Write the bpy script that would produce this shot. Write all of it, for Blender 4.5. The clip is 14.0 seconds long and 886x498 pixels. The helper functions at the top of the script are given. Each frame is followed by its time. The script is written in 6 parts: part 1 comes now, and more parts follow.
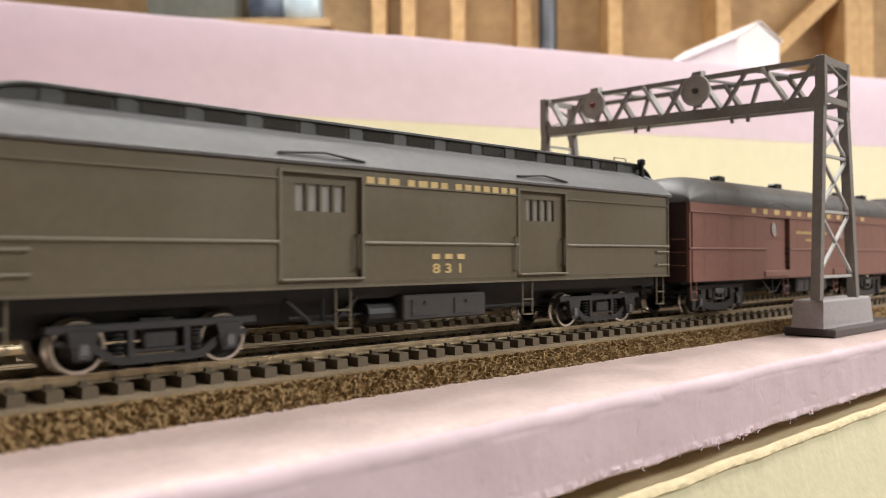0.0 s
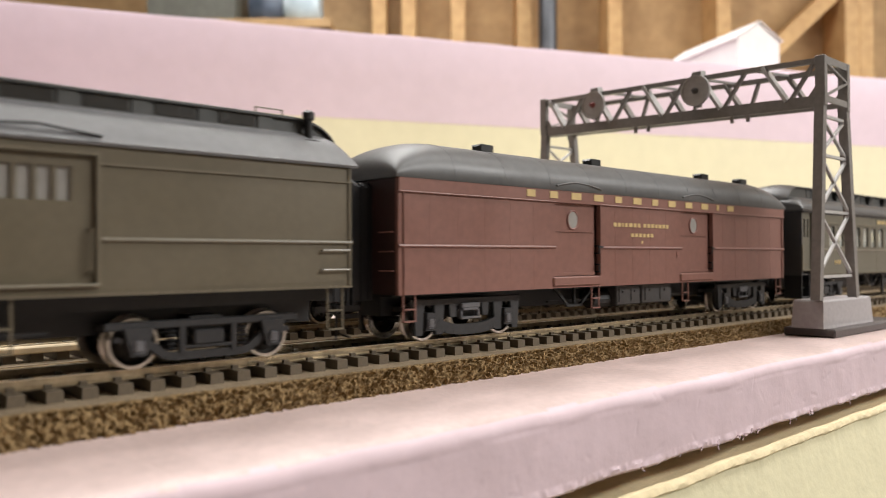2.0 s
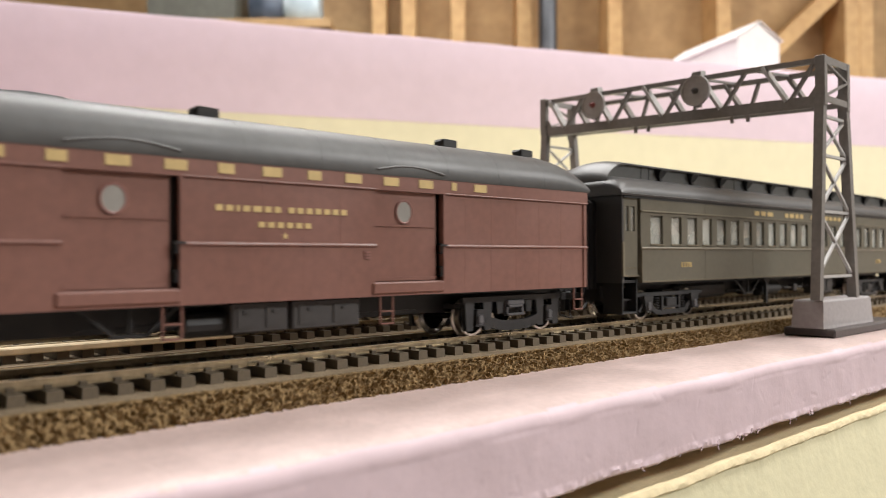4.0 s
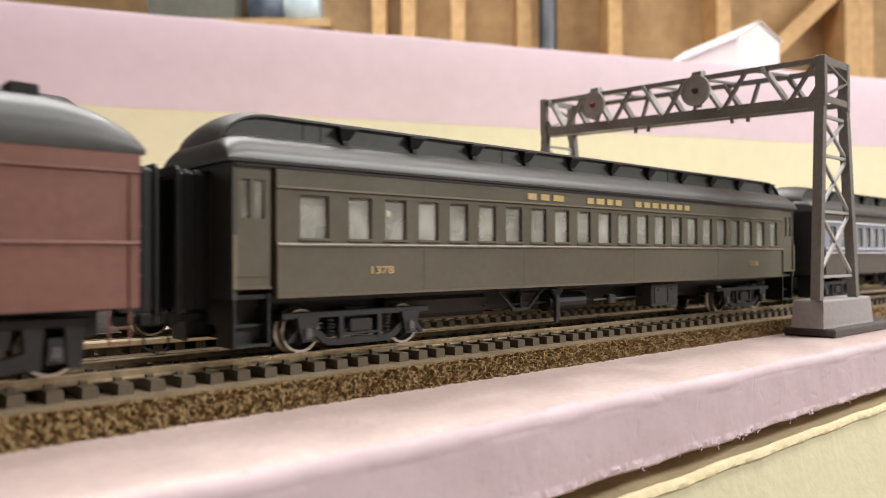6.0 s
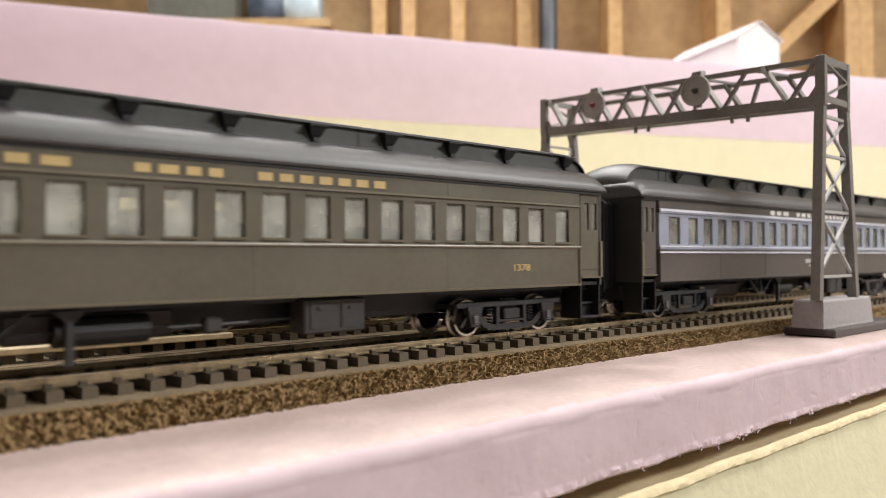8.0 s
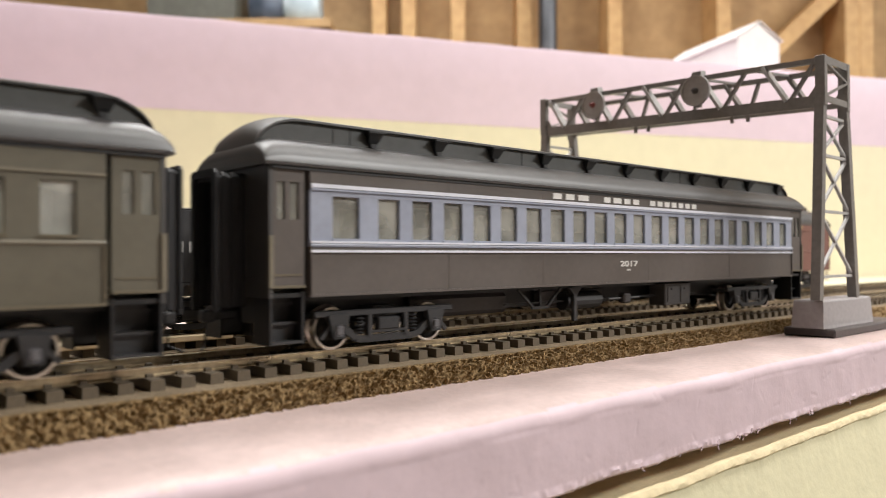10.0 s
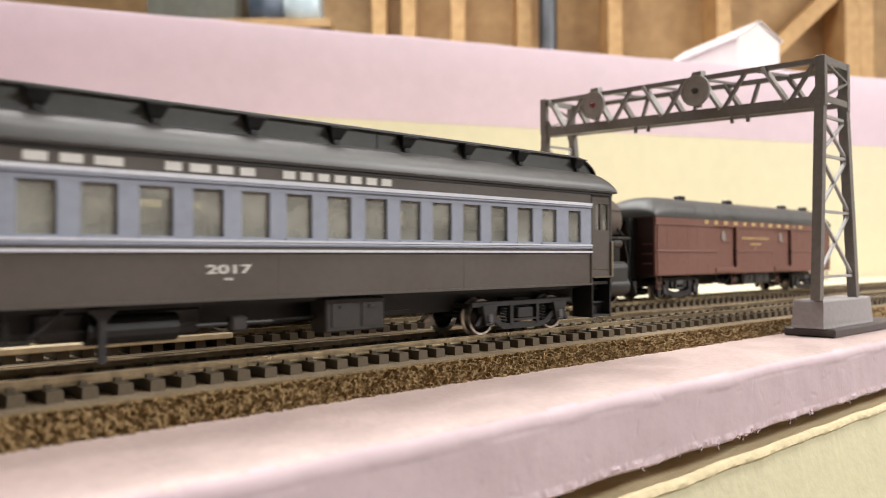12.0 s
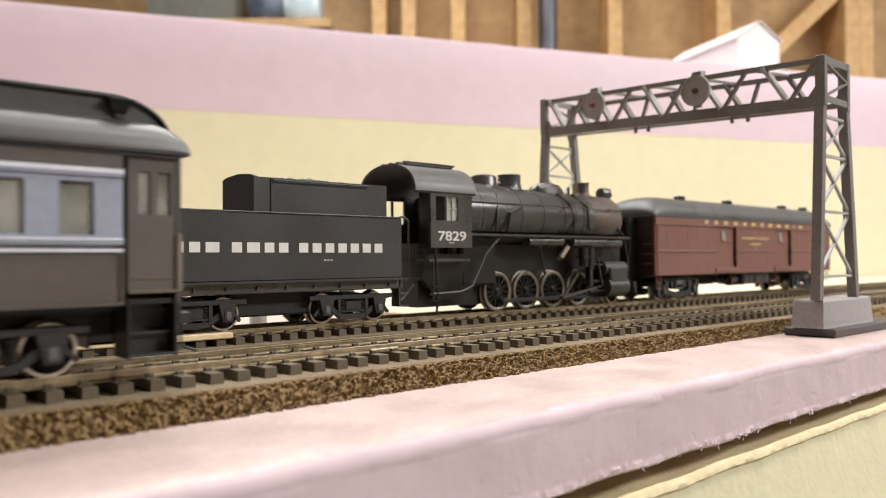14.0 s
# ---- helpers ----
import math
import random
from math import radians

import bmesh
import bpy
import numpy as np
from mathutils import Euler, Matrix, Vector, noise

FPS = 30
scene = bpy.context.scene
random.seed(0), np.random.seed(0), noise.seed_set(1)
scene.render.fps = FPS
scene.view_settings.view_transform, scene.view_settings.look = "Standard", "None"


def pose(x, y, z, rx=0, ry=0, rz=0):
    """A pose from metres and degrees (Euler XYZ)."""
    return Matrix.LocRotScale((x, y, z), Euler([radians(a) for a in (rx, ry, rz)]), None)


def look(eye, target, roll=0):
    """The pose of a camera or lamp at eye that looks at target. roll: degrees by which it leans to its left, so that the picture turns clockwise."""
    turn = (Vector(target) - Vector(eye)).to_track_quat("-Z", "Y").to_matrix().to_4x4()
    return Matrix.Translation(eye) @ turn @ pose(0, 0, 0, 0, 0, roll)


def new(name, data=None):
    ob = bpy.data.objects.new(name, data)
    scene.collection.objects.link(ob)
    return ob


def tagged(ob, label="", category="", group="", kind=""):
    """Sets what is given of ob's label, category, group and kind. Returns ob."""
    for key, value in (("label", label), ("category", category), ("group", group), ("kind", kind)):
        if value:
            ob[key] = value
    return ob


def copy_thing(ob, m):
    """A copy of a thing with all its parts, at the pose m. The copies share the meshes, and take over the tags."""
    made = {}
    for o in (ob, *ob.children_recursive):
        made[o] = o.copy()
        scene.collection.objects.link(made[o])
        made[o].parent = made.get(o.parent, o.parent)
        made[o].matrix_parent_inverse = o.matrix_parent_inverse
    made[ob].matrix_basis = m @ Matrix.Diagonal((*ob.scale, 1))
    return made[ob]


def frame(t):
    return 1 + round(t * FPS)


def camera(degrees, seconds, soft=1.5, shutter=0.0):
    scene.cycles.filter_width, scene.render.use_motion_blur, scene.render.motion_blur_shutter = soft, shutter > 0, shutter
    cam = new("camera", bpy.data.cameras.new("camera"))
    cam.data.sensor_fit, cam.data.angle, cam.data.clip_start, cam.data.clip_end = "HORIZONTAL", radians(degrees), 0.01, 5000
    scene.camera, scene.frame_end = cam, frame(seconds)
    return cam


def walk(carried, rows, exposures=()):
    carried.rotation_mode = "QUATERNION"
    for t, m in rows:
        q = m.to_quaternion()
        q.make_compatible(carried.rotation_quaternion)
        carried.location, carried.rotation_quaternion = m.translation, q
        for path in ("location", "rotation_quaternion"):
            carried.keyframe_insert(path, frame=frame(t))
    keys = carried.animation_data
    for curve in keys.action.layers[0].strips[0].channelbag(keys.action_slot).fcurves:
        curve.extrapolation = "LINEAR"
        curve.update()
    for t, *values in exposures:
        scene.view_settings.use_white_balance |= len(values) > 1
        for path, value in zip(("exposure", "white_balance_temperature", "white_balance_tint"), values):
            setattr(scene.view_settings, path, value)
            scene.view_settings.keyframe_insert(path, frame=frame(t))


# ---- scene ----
# eye beside the track, near belt height of the coaches; x runs along the track, y away from the eye
FOV = 60.38
EYE = (0.0, -0.16897, 0.03120)
cam = camera(FOV, 14.0, soft=0.6, shutter=0.4)
cam.data.dof.use_dof = True
cam.data.dof.focus_distance = 0.228
cam.data.dof.aperture_fstop = 17.0
CAM_POSE = look(EYE, (EYE[0] + 0.66512, EYE[1] + 0.74664, EYE[2] + 0.01223), -0.28)
walk(cam, [(0.0, CAM_POSE), (14.0, CAM_POSE)], exposures=[(0.0, 0.0), (14.0, 0.0)])

# ---- world and lamps: a workshop lit by ceiling tubes, plus an added fill ----
world = bpy.data.worlds.new("workshop_air")
scene.world = world
world.use_nodes = True
world.node_tree.nodes["Background"].inputs["Color"].default_value = (1.0, 0.93, 0.85, 1)
world.node_tree.nodes["Background"].inputs["Strength"].default_value = 0.25


def area_lamp(x, y, z, length, width, power, color=(0.99, 0.978, 0.958), turn=0, tilt=0):
    data = bpy.data.lights.new("unseen_light", "AREA")
    data.shape, data.size, data.size_y = "RECTANGLE", length, width
    data.energy, data.color = power, color
    ob = new("unseen_light", data)
    ob.matrix_basis = pose(x, y, z, tilt, 0, turn)
    return ob


area_lamp(0.75, -0.35, 1.25, 1.2, 0.30, 13)
area_lamp(0.45, 0.75, 1.25, 1.2, 0.60, 25)
# added tilted fill from the front right, to brighten the car sides
area_lamp(1.60, -1.50, 1.20, 1.5, 0.30, 49, tilt=36)


# ---- materials ----
def mat(name, color, rough=0.5, metal=0.0, var=0.12, grain=400.0, bump=0.1, bump_scale=900.0, spec=0.5, color2=None, blotch=25.0, dent=0.0, dent_scale=70.0):
    """Paint with grain and blotches; scales are per metre."""
    m = bpy.data.materials.new(name)
    m.use_nodes = True
    nt = m.node_tree
    b = nt.nodes["Principled BSDF"]
    tc = nt.nodes.new("ShaderNodeTexCoord")
    n1 = nt.nodes.new("ShaderNodeTexNoise")
    n1.inputs["Scale"].default_value, n1.inputs["Detail"].default_value = grain, 5
    n2 = nt.nodes.new("ShaderNodeTexNoise")
    n2.inputs["Scale"].default_value, n2.inputs["Detail"].default_value = blotch, 4
    add = nt.nodes.new("ShaderNodeMath")
    add.operation = "MULTIPLY_ADD"
    add.inputs[1].default_value = 0.5
    half = nt.nodes.new("ShaderNodeMath")
    half.operation = "MULTIPLY"
    half.inputs[1].default_value = 0.5
    nt.links.new(tc.outputs["Object"], n1.inputs["Vector"])
    nt.links.new(tc.outputs["Object"], n2.inputs["Vector"])
    nt.links.new(n2.outputs["Fac"], half.inputs[0])
    nt.links.new(n1.outputs["Fac"], add.inputs[0])
    nt.links.new(half.outputs[0], add.inputs[2])
    ramp = nt.nodes.new("ShaderNodeValToRGB")
    c = color
    d = color2 or tuple(min(1, v * (1 + var * 2)) for v in c)
    e = color if color2 else tuple(v * (1 - var * 2) for v in c)
    ramp.color_ramp.elements[0].position, ramp.color_ramp.elements[0].color = 0.34, (*e, 1)
    ramp.color_ramp.elements[1].position, ramp.color_ramp.elements[1].color = 0.66, (*d, 1)
    nt.links.new(add.outputs[0], ramp.inputs[0])
    nt.links.new(ramp.outputs[0], b.inputs["Base Color"])
    rr = nt.nodes.new("ShaderNodeMapRange")
    rr.inputs["From Min"].default_value, rr.inputs["From Max"].default_value = 0.3, 0.7
    rr.inputs["To Min"].default_value, rr.inputs["To Max"].default_value = max(0.02, rough - 0.07), min(1, rough + 0.09)
    nt.links.new(n2.outputs["Fac"], rr.inputs["Value"])
    nt.links.new(rr.outputs[0], b.inputs["Roughness"])
    b.inputs["Metallic"].default_value = metal
    b.inputs["Specular IOR Level"].default_value = spec
    if bump:
        n3 = nt.nodes.new("ShaderNodeTexNoise")
        n3.inputs["Scale"].default_value, n3.inputs["Detail"].default_value = bump_scale, 6
        nt.links.new(tc.outputs["Object"], n3.inputs["Vector"])
        bp = nt.nodes.new("ShaderNodeBump")
        bp.inputs["Strength"].default_value, bp.inputs["Distance"].default_value = bump, 0.35 / bump_scale
        nt.links.new(n3.outputs["Fac"], bp.inputs["Height"])
        nt.links.new(bp.outputs[0], b.inputs["Normal"])
        if dent:
            n4 = nt.nodes.new("ShaderNodeTexNoise")
            n4.inputs["Scale"].default_value, n4.inputs["Detail"].default_value = dent_scale, 3
            n4.inputs["Distortion"].default_value = 1.2
            nt.links.new(tc.outputs["Object"], n4.inputs["Vector"])
            b2 = nt.nodes.new("ShaderNodeBump")
            b2.inputs["Strength"].default_value, b2.inputs["Distance"].default_value = dent, 0.25 / dent_scale
            nt.links.new(n4.outputs["Fac"], b2.inputs["Height"])
            nt.links.new(bp.outputs[0], b2.inputs["Normal"])
            nt.links.new(b2.outputs[0], b.inputs["Normal"])
    return m


def glass_mat(name, tint, clear=0.6, rough=0.08, film=(0.5, 0.5, 0.47)):
    """A thin pane: part clear, part milky film, with a glossy face."""
    m = bpy.data.materials.new(name)
    m.use_nodes = True
    nt = m.node_tree
    nt.nodes.remove(nt.nodes["Principled BSDF"])
    tr = nt.nodes.new("ShaderNodeBsdfTransparent")
    tr.inputs[0].default_value = (*tint, 1)
    pr = nt.nodes.new("ShaderNodeBsdfPrincipled")
    pr.inputs["Base Color"].default_value = (*film, 1)
    pr.inputs["Roughness"].default_value = rough
    mx = nt.nodes.new("ShaderNodeMixShader")
    tc = nt.nodes.new("ShaderNodeTexCoord")
    info = nt.nodes.new("ShaderNodeObjectInfo")
    shift4 = nt.nodes.new("ShaderNodeVectorMath")
    shift4.operation = "MULTIPLY_ADD"
    shift4.inputs[1].default_value = (1, 1, 1)
    nt.links.new(info.outputs["Random"], shift4.inputs[2])
    nt.links.new(tc.outputs["Object"], shift4.inputs[0])
    streak = nt.nodes.new("ShaderNodeTexNoise")
    streak.inputs["Scale"].default_value, streak.inputs["Detail"].default_value = 110, 1
    nt.links.new(shift4.outputs[0], streak.inputs["Vector"])
    haze = nt.nodes.new("ShaderNodeMapRange")
    haze.inputs["From Min"].default_value, haze.inputs["From Max"].default_value = 0.3, 0.7
    haze.inputs["To Min"].default_value, haze.inputs["To Max"].default_value = (1 - clear) * 0.6, (1 - clear) * 1.45
    nt.links.new(streak.outputs["Fac"], haze.inputs["Value"])
    nt.links.new(haze.outputs[0], mx.inputs[0])
    nt.links.new(tr.outputs[0], mx.inputs[1])
    nt.links.new(pr.outputs[0], mx.inputs[2])
    nt.links.new(mx.outputs[0], nt.nodes["Material Output"].inputs["Surface"])
    return m


M_PINK = mat("pink_foam", (0.64, 0.502, 0.475), 0.40, var=0.06, grain=420, bump=0.3, bump_scale=900, blotch=60, spec=0.45, dent=0.12, dent_scale=160)
M_PINKCUT = mat("cut_pink_foam", (0.70, 0.555, 0.60), 0.55, var=0.02, grain=300, bump=0.10, bump_scale=420, blotch=40, spec=0.3, dent=0.03, dent_scale=90)
M_PINKWALL = mat("pink_foam_wall", (0.645, 0.515, 0.585), 0.65, var=0.02, grain=60, bump=0.05, bump_scale=200, blotch=5, spec=0.3)
M_YELWALL = mat("yellow_foam_wall", (0.70, 0.645, 0.465), 0.65, var=0.02, grain=60, bump=0.05, bump_scale=200, blotch=5, spec=0.3)
M_YEL = mat("yellow_foam", (0.76, 0.71, 0.48), 0.6, var=0.025, grain=300, bump=0.25, bump_scale=350, blotch=30)
M_YELEDGE = mat("torn_yellow_foam_edge", (0.84, 0.72, 0.46), 0.8, var=0.03, grain=500, bump=0.35, bump_scale=500)
M_CORK = mat("cork", (0.120, 0.077, 0.036), 0.85, color2=(0.35, 0.235, 0.110), grain=1900, blotch=1100, bump=0.9, bump_scale=1800, spec=0.25)
M_CORKTOP = mat("cork_top", (0.16, 0.12, 0.075), 0.85, color2=(0.31, 0.24, 0.16), grain=900, blotch=120, bump=0.4, bump_scale=1200, spec=0.25)
M_TIE = mat("brown_plastic_tie", (0.115, 0.089, 0.060), 0.45, var=0.12, grain=900, bump=0.2, bump_scale=1500)
M_RAIL = mat("nickel_silver_rail", (0.40, 0.335, 0.235), 0.32, metal=0.85, var=0.18, grain=500, bump=0.12, bump_scale=900, blotch=60)
M_RAILTOP = mat("polished_rail_head", (0.86, 0.79, 0.63), 0.3, metal=1.0, var=0.08, grain=700, bump=0.05)
M_OLIVE = mat("olive_green_paint", (0.116, 0.097, 0.063), 0.42, var=0.05, grain=500, bump=0.05, bump_scale=2500, blotch=40)
M_OLIVE2 = mat("dark_olive_paint", (0.128, 0.117, 0.088), 0.37, var=0.05, grain=500, bump=0.05, bump_scale=2500, blotch=40)
# both trim olives are lightened, painting in the light that raised rails catch
M_TRIM0 = mat("olive_raised_trim", (0.145, 0.123, 0.083), 0.46, var=0.06, grain=600, bump=0.04, spec=0.45)
M_TRIM = mat("olive_trim_lightened", (0.20, 0.178, 0.132), 0.38, var=0.06, grain=600, bump=0.05)
M_TWOTONE = mat("dark_grey_brown_paint", (0.108, 0.093, 0.084), 0.42, var=0.05, grain=500, bump=0.05, bump_scale=2500, blotch=40)
M_BLUE = mat("blue_grey_paint", (0.325, 0.355, 0.44), 0.42, var=0.05, grain=500, bump=0.05, blotch=60)
M_STRIPE = mat("white_stripe_paint", (0.72, 0.74, 0.82), 0.45, var=0.05, bump=0)
M_RED = mat("tuscan_red_paint", (0.212, 0.100, 0.079), 0.42, var=0.06, grain=500, bump=0.05, bump_scale=2500, blotch=40)
# the car red darkened, for end walls that face away from the light
M_REDSHADE = mat("shaded_red_end", (0.045, 0.020, 0.018), 0.5, var=0.08, grain=500, bump=0.05)
M_REDTRIM = mat("tuscan_red_trim", (0.27, 0.13, 0.11), 0.38, var=0.06, grain=500, bump=0.05)
M_ROOF = mat("satin_dark_grey_roof", (0.082, 0.082, 0.082), 0.45, var=0.07, grain=400, bump=0.06, bump_scale=1500, blotch=35, spec=0.55)
# roof grey raised to hold the overhead light that the lower deck reflects
M_ROOFGREY = mat("satin_roof_grey_lightened", (0.155, 0.157, 0.162), 0.48, var=0.05, grain=400, bump=0.05, bump_scale=1500, blotch=35, spec=0.6)
M_ROOFBLK = mat("satin_black_roof", (0.040, 0.038, 0.037), 0.42, var=0.08, grain=400, bump=0.04, bump_scale=1500, blotch=10, spec=0.9)
M_CLER = mat("dark_grey_clerestory", (0.064, 0.066, 0.065), 0.42, var=0.08, grain=400, bump=0.05, blotch=35)
M_BLACK = mat("black_plastic", (0.011, 0.011, 0.012), 0.48, var=0.15, grain=700, bump=0.15, bump_scale=1500)
M_TRUCK = mat("truck_grey_black", (0.028, 0.028, 0.030), 0.5, var=0.15, grain=800, bump=0.2, bump_scale=1600)
# paler grey standing for glints on lids, springs and roof ledges
M_JOURNAL = mat("glint_grey", (0.13, 0.13, 0.14), 0.4, var=0.1, grain=700, bump=0.1)
M_DIAPH = mat("black_rubber_bellows", (0.010, 0.010, 0.012), 0.6, var=0.15, grain=700, bump=0.2)
M_WHEEL = mat("blackened_wheel", (0.04, 0.036, 0.032), 0.45, metal=0.4, var=0.1, grain=700)
M_TREAD = mat("bright_steel_tread", (0.62, 0.58, 0.53), 0.24, metal=1.0, var=0.05, grain=700, bump=0.04)
M_GOLD = mat("gold_lettering", (0.58, 0.43, 0.19), 0.5, var=0.06, bump=0)
M_WHITE = mat("white_lettering", (0.74, 0.73, 0.70), 0.5, var=0.04, bump=0)
M_DARKWIN = mat("dark_window", (0.035, 0.034, 0.032), 0.25, var=0.05, bump=0)
M_GREYWIN = mat("milky_window", (0.30, 0.29, 0.27), 0.2, var=0.05, bump=0)
M_GLASS = glass_mat("milky_coach_glass", (0.97, 0.97, 0.92), 0.72, 0.05, (0.84, 0.84, 0.78))
M_GLASS2 = glass_mat("smoky_coach_glass", (0.92, 0.92, 0.86), 0.68, 0.05, (0.58, 0.57, 0.52))
M_INTERIOR = mat("coach_interior", (0.46, 0.45, 0.39), 0.6, var=0.08, grain=300, bump=0)
M_SEAT = mat("coach_seat_plastic", (0.20, 0.19, 0.16), 0.5, var=0.08, grain=300, bump=0)
M_EQUIP = mat("dark_grey_equipment_paint", (0.044, 0.041, 0.041), 0.45, var=0.1, grain=700, bump=0.1)
M_LENS = mat("dull_red_lens", (0.35, 0.10, 0.10), 0.3, var=0.05, bump=0)
M_ENGINE = mat("engine_black", (0.060, 0.057, 0.052), 0.29, spec=0.85, var=0.12, grain=600, bump=0.08, bump_scale=1500, blotch=50)
M_TENDER = mat("tender_black", (0.044, 0.042, 0.042), 0.42, var=0.08, grain=500, bump=0.05, bump_scale=1800, blotch=40)
M_SMOKEBOX = mat("graphite_smokebox", (0.135, 0.105, 0.085), 0.5, metal=0.2, var=0.1, grain=500, bump=0.1)
M_COAL = mat("coal", (0.012, 0.012, 0.012), 0.35, color2=(0.10, 0.10, 0.11), grain=900, bump=1.0, bump_scale=900)
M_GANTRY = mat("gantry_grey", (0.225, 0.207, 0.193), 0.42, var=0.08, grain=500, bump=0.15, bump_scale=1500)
# the engine black darkened, putting shade on low parts and inside the cab
M_ENGBLK = mat("engine_black_darkened", (0.020, 0.019, 0.018), 0.42, var=0.15, grain=700, bump=0.12, bump_scale=1500)
M_TYRE = mat("dull_steel_tyre", (0.30, 0.27, 0.24), 0.4, metal=0.9, var=0.1, grain=700, bump=0.05)
M_HATCH = mat("brown_cab_roof_board", (0.11, 0.082, 0.064), 0.6, var=0.15, grain=500, bump=0.2)
M_SIGNAL = mat("signal_disc_grey", (0.40, 0.375, 0.355), 0.45, var=0.08, grain=500, bump=0.1)
# lighter copy of the gantry grey, for bars that catch the light
M_GANTRYLIT = mat("gantry_lit_grey", (0.50, 0.485, 0.475), 0.34, var=0.08, grain=500, bump=0.15)
M_CONC = mat("concrete_grey_plastic", (0.37, 0.345, 0.35), 0.55, var=0.06, grain=500, bump=0.25, bump_scale=1200)
M_PLATE = mat("dark_base_plastic", (0.085, 0.072, 0.070), 0.5, var=0.1, grain=500, bump=0.2)
M_ROCK = mat("grey_cast_rock", (0.110, 0.115, 0.118), 0.55, color2=(0.205, 0.212, 0.215), grain=420, blotch=160, bump=0.5, bump_scale=420, spec=0.45)
M_CARD = mat("white_card", (0.76, 0.73, 0.72), 0.7, var=0.02, grain=100, bump=0.05)
M_STUD = mat("pine_stud", (0.46, 0.27, 0.11), 0.65, color2=(0.66, 0.43, 0.20), grain=40, blotch=9, bump=0.2, bump_scale=150)
M_SHEATH = mat("plywood_sheathing", (0.33, 0.20, 0.09), 0.7, color2=(0.50, 0.33, 0.16), grain=30, blotch=5, bump=0.2, bump_scale=120)
M_PIPE = mat("dark_conduit", (0.085, 0.09, 0.10), 0.4, metal=0.5, var=0.1, grain=60)
M_BLUEBOX = mat("dark_blue_plastic_bag", (0.045, 0.060, 0.085), 0.45, color2=(0.10, 0.13, 0.18), grain=40, blotch=20)
M_PALEBAG = mat("pale_blue_plastic_bag", (0.40, 0.50, 0.56), 0.4, color2=(0.60, 0.70, 0.74), grain=40, blotch=20)
M_TUB = mat("grey_green_plastic_tub", (0.115, 0.118, 0.100), 0.5, var=0.08, grain=60, bump=0.1, bump_scale=200)
M_PLASTER = mat("workshop_wall_paint", (0.62, 0.56, 0.48), 0.7, var=0.05, grain=20, bump=0.1, bump_scale=80, blotch=3)
M_CONCFLOOR = mat("workshop_concrete_floor", (0.32, 0.30, 0.28), 0.7, var=0.1, grain=30, bump=0.2, bump_scale=100, blotch=3)
M_SHIM = mat("pale_wood_shim", (0.76, 0.61, 0.39), 0.6, var=0.1, grain=300, bump=0.2)


# ---- mesh helpers ----
def part(name, bm, material, parent=None, label="", smooth=False):
    """Link a bmesh as one mesh object under a thing or a part."""
    me = bpy.data.meshes.new(name)
    bm.normal_update()
    bm.to_mesh(me)
    bm.free()
    me.materials.append(material)
    if smooth:
        me.polygons.foreach_set("use_smooth", [True] * len(me.polygons))
        me.set_sharp_from_angle(angle=radians(38))
    ob = new(name, me)
    if parent:
        ob.parent = parent
    if label:
        ob["label"] = label
    return ob


def share(name, ob, parent, m=None, label=""):
    """Another piece on the same mesh."""
    o = new(name, ob.data)
    o.parent = parent
    if m is not None:
        o.matrix_basis = m
    if label:
        o["label"] = label
    return o


def thing(name, label, category, m=None, group="", kind=""):
    ob = new(name)
    ob.empty_display_size = 0.01
    if m is not None:
        ob.matrix_basis = m
    return tagged(ob, label, category, group, kind)


def box(bm, x0, x1, y0, y1, z0, z1, bev=0.0, m=None):
    vs = [bm.verts.new((x, y, z)) for x in (x0, x1) for y in (y0, y1) for z in (z0, z1)]
    if m is not None:
        for v in vs:
            v.co = m @ v.co
    fs = [bm.faces.new([vs[i] for i in q]) for q in ((0, 1, 3, 2), (4, 6, 7, 5), (0, 4, 5, 1), (2, 3, 7, 6), (0, 2, 6, 4), (1, 5, 7, 3))]
    if bev:
        es = {e for f in fs for e in f.edges}
        bmesh.ops.bevel(bm, geom=list(es), offset=bev, segments=1, affect="EDGES", profile=0.5)
    return vs


def boxes(*rows, bev=0.0):
    bm = bmesh.new()
    for r in rows:
        box(bm, *r, bev=bev)
    return bm


def rod(bm, a, b, r, n=8):
    """A round bar from a to b."""
    a, b = Vector(a), Vector(b)
    q = (b - a).to_track_quat("Z", "Y").to_matrix()
    rings = []
    for p in (a, b):
        rings.append([bm.verts.new(p + q @ Vector((r * math.cos(2 * math.pi * i / n), r * math.sin(2 * math.pi * i / n), 0))) for i in range(n)])
    for i in range(n):
        bm.faces.new((rings[0][i], rings[0][(i + 1) % n], rings[1][(i + 1) % n], rings[1][i]))
    bm.faces.new(list(reversed(rings[0])))
    bm.faces.new(rings[1])


def pipe(bm, pts, r, n=6):
    """A bent round bar through the points, in one piece."""
    pts = [Vector(p) for p in pts]
    legs = [(b - a).normalized() for a, b in zip(pts, pts[1:])]
    q, rings = legs[0].to_track_quat("Z", "Y"), []
    last = legs[0]
    for i, p in enumerate(pts):
        way = legs[0] if i == 0 else legs[-1] if i == len(pts) - 1 else (legs[i - 1] + legs[i]).normalized()
        q = last.rotation_difference(way) @ q
        last = way
        rings.append([p + q @ Vector((r * math.cos(2 * math.pi * k / n), r * math.sin(2 * math.pi * k / n), 0)) for k in range(n)])
    loft(bm, rings)


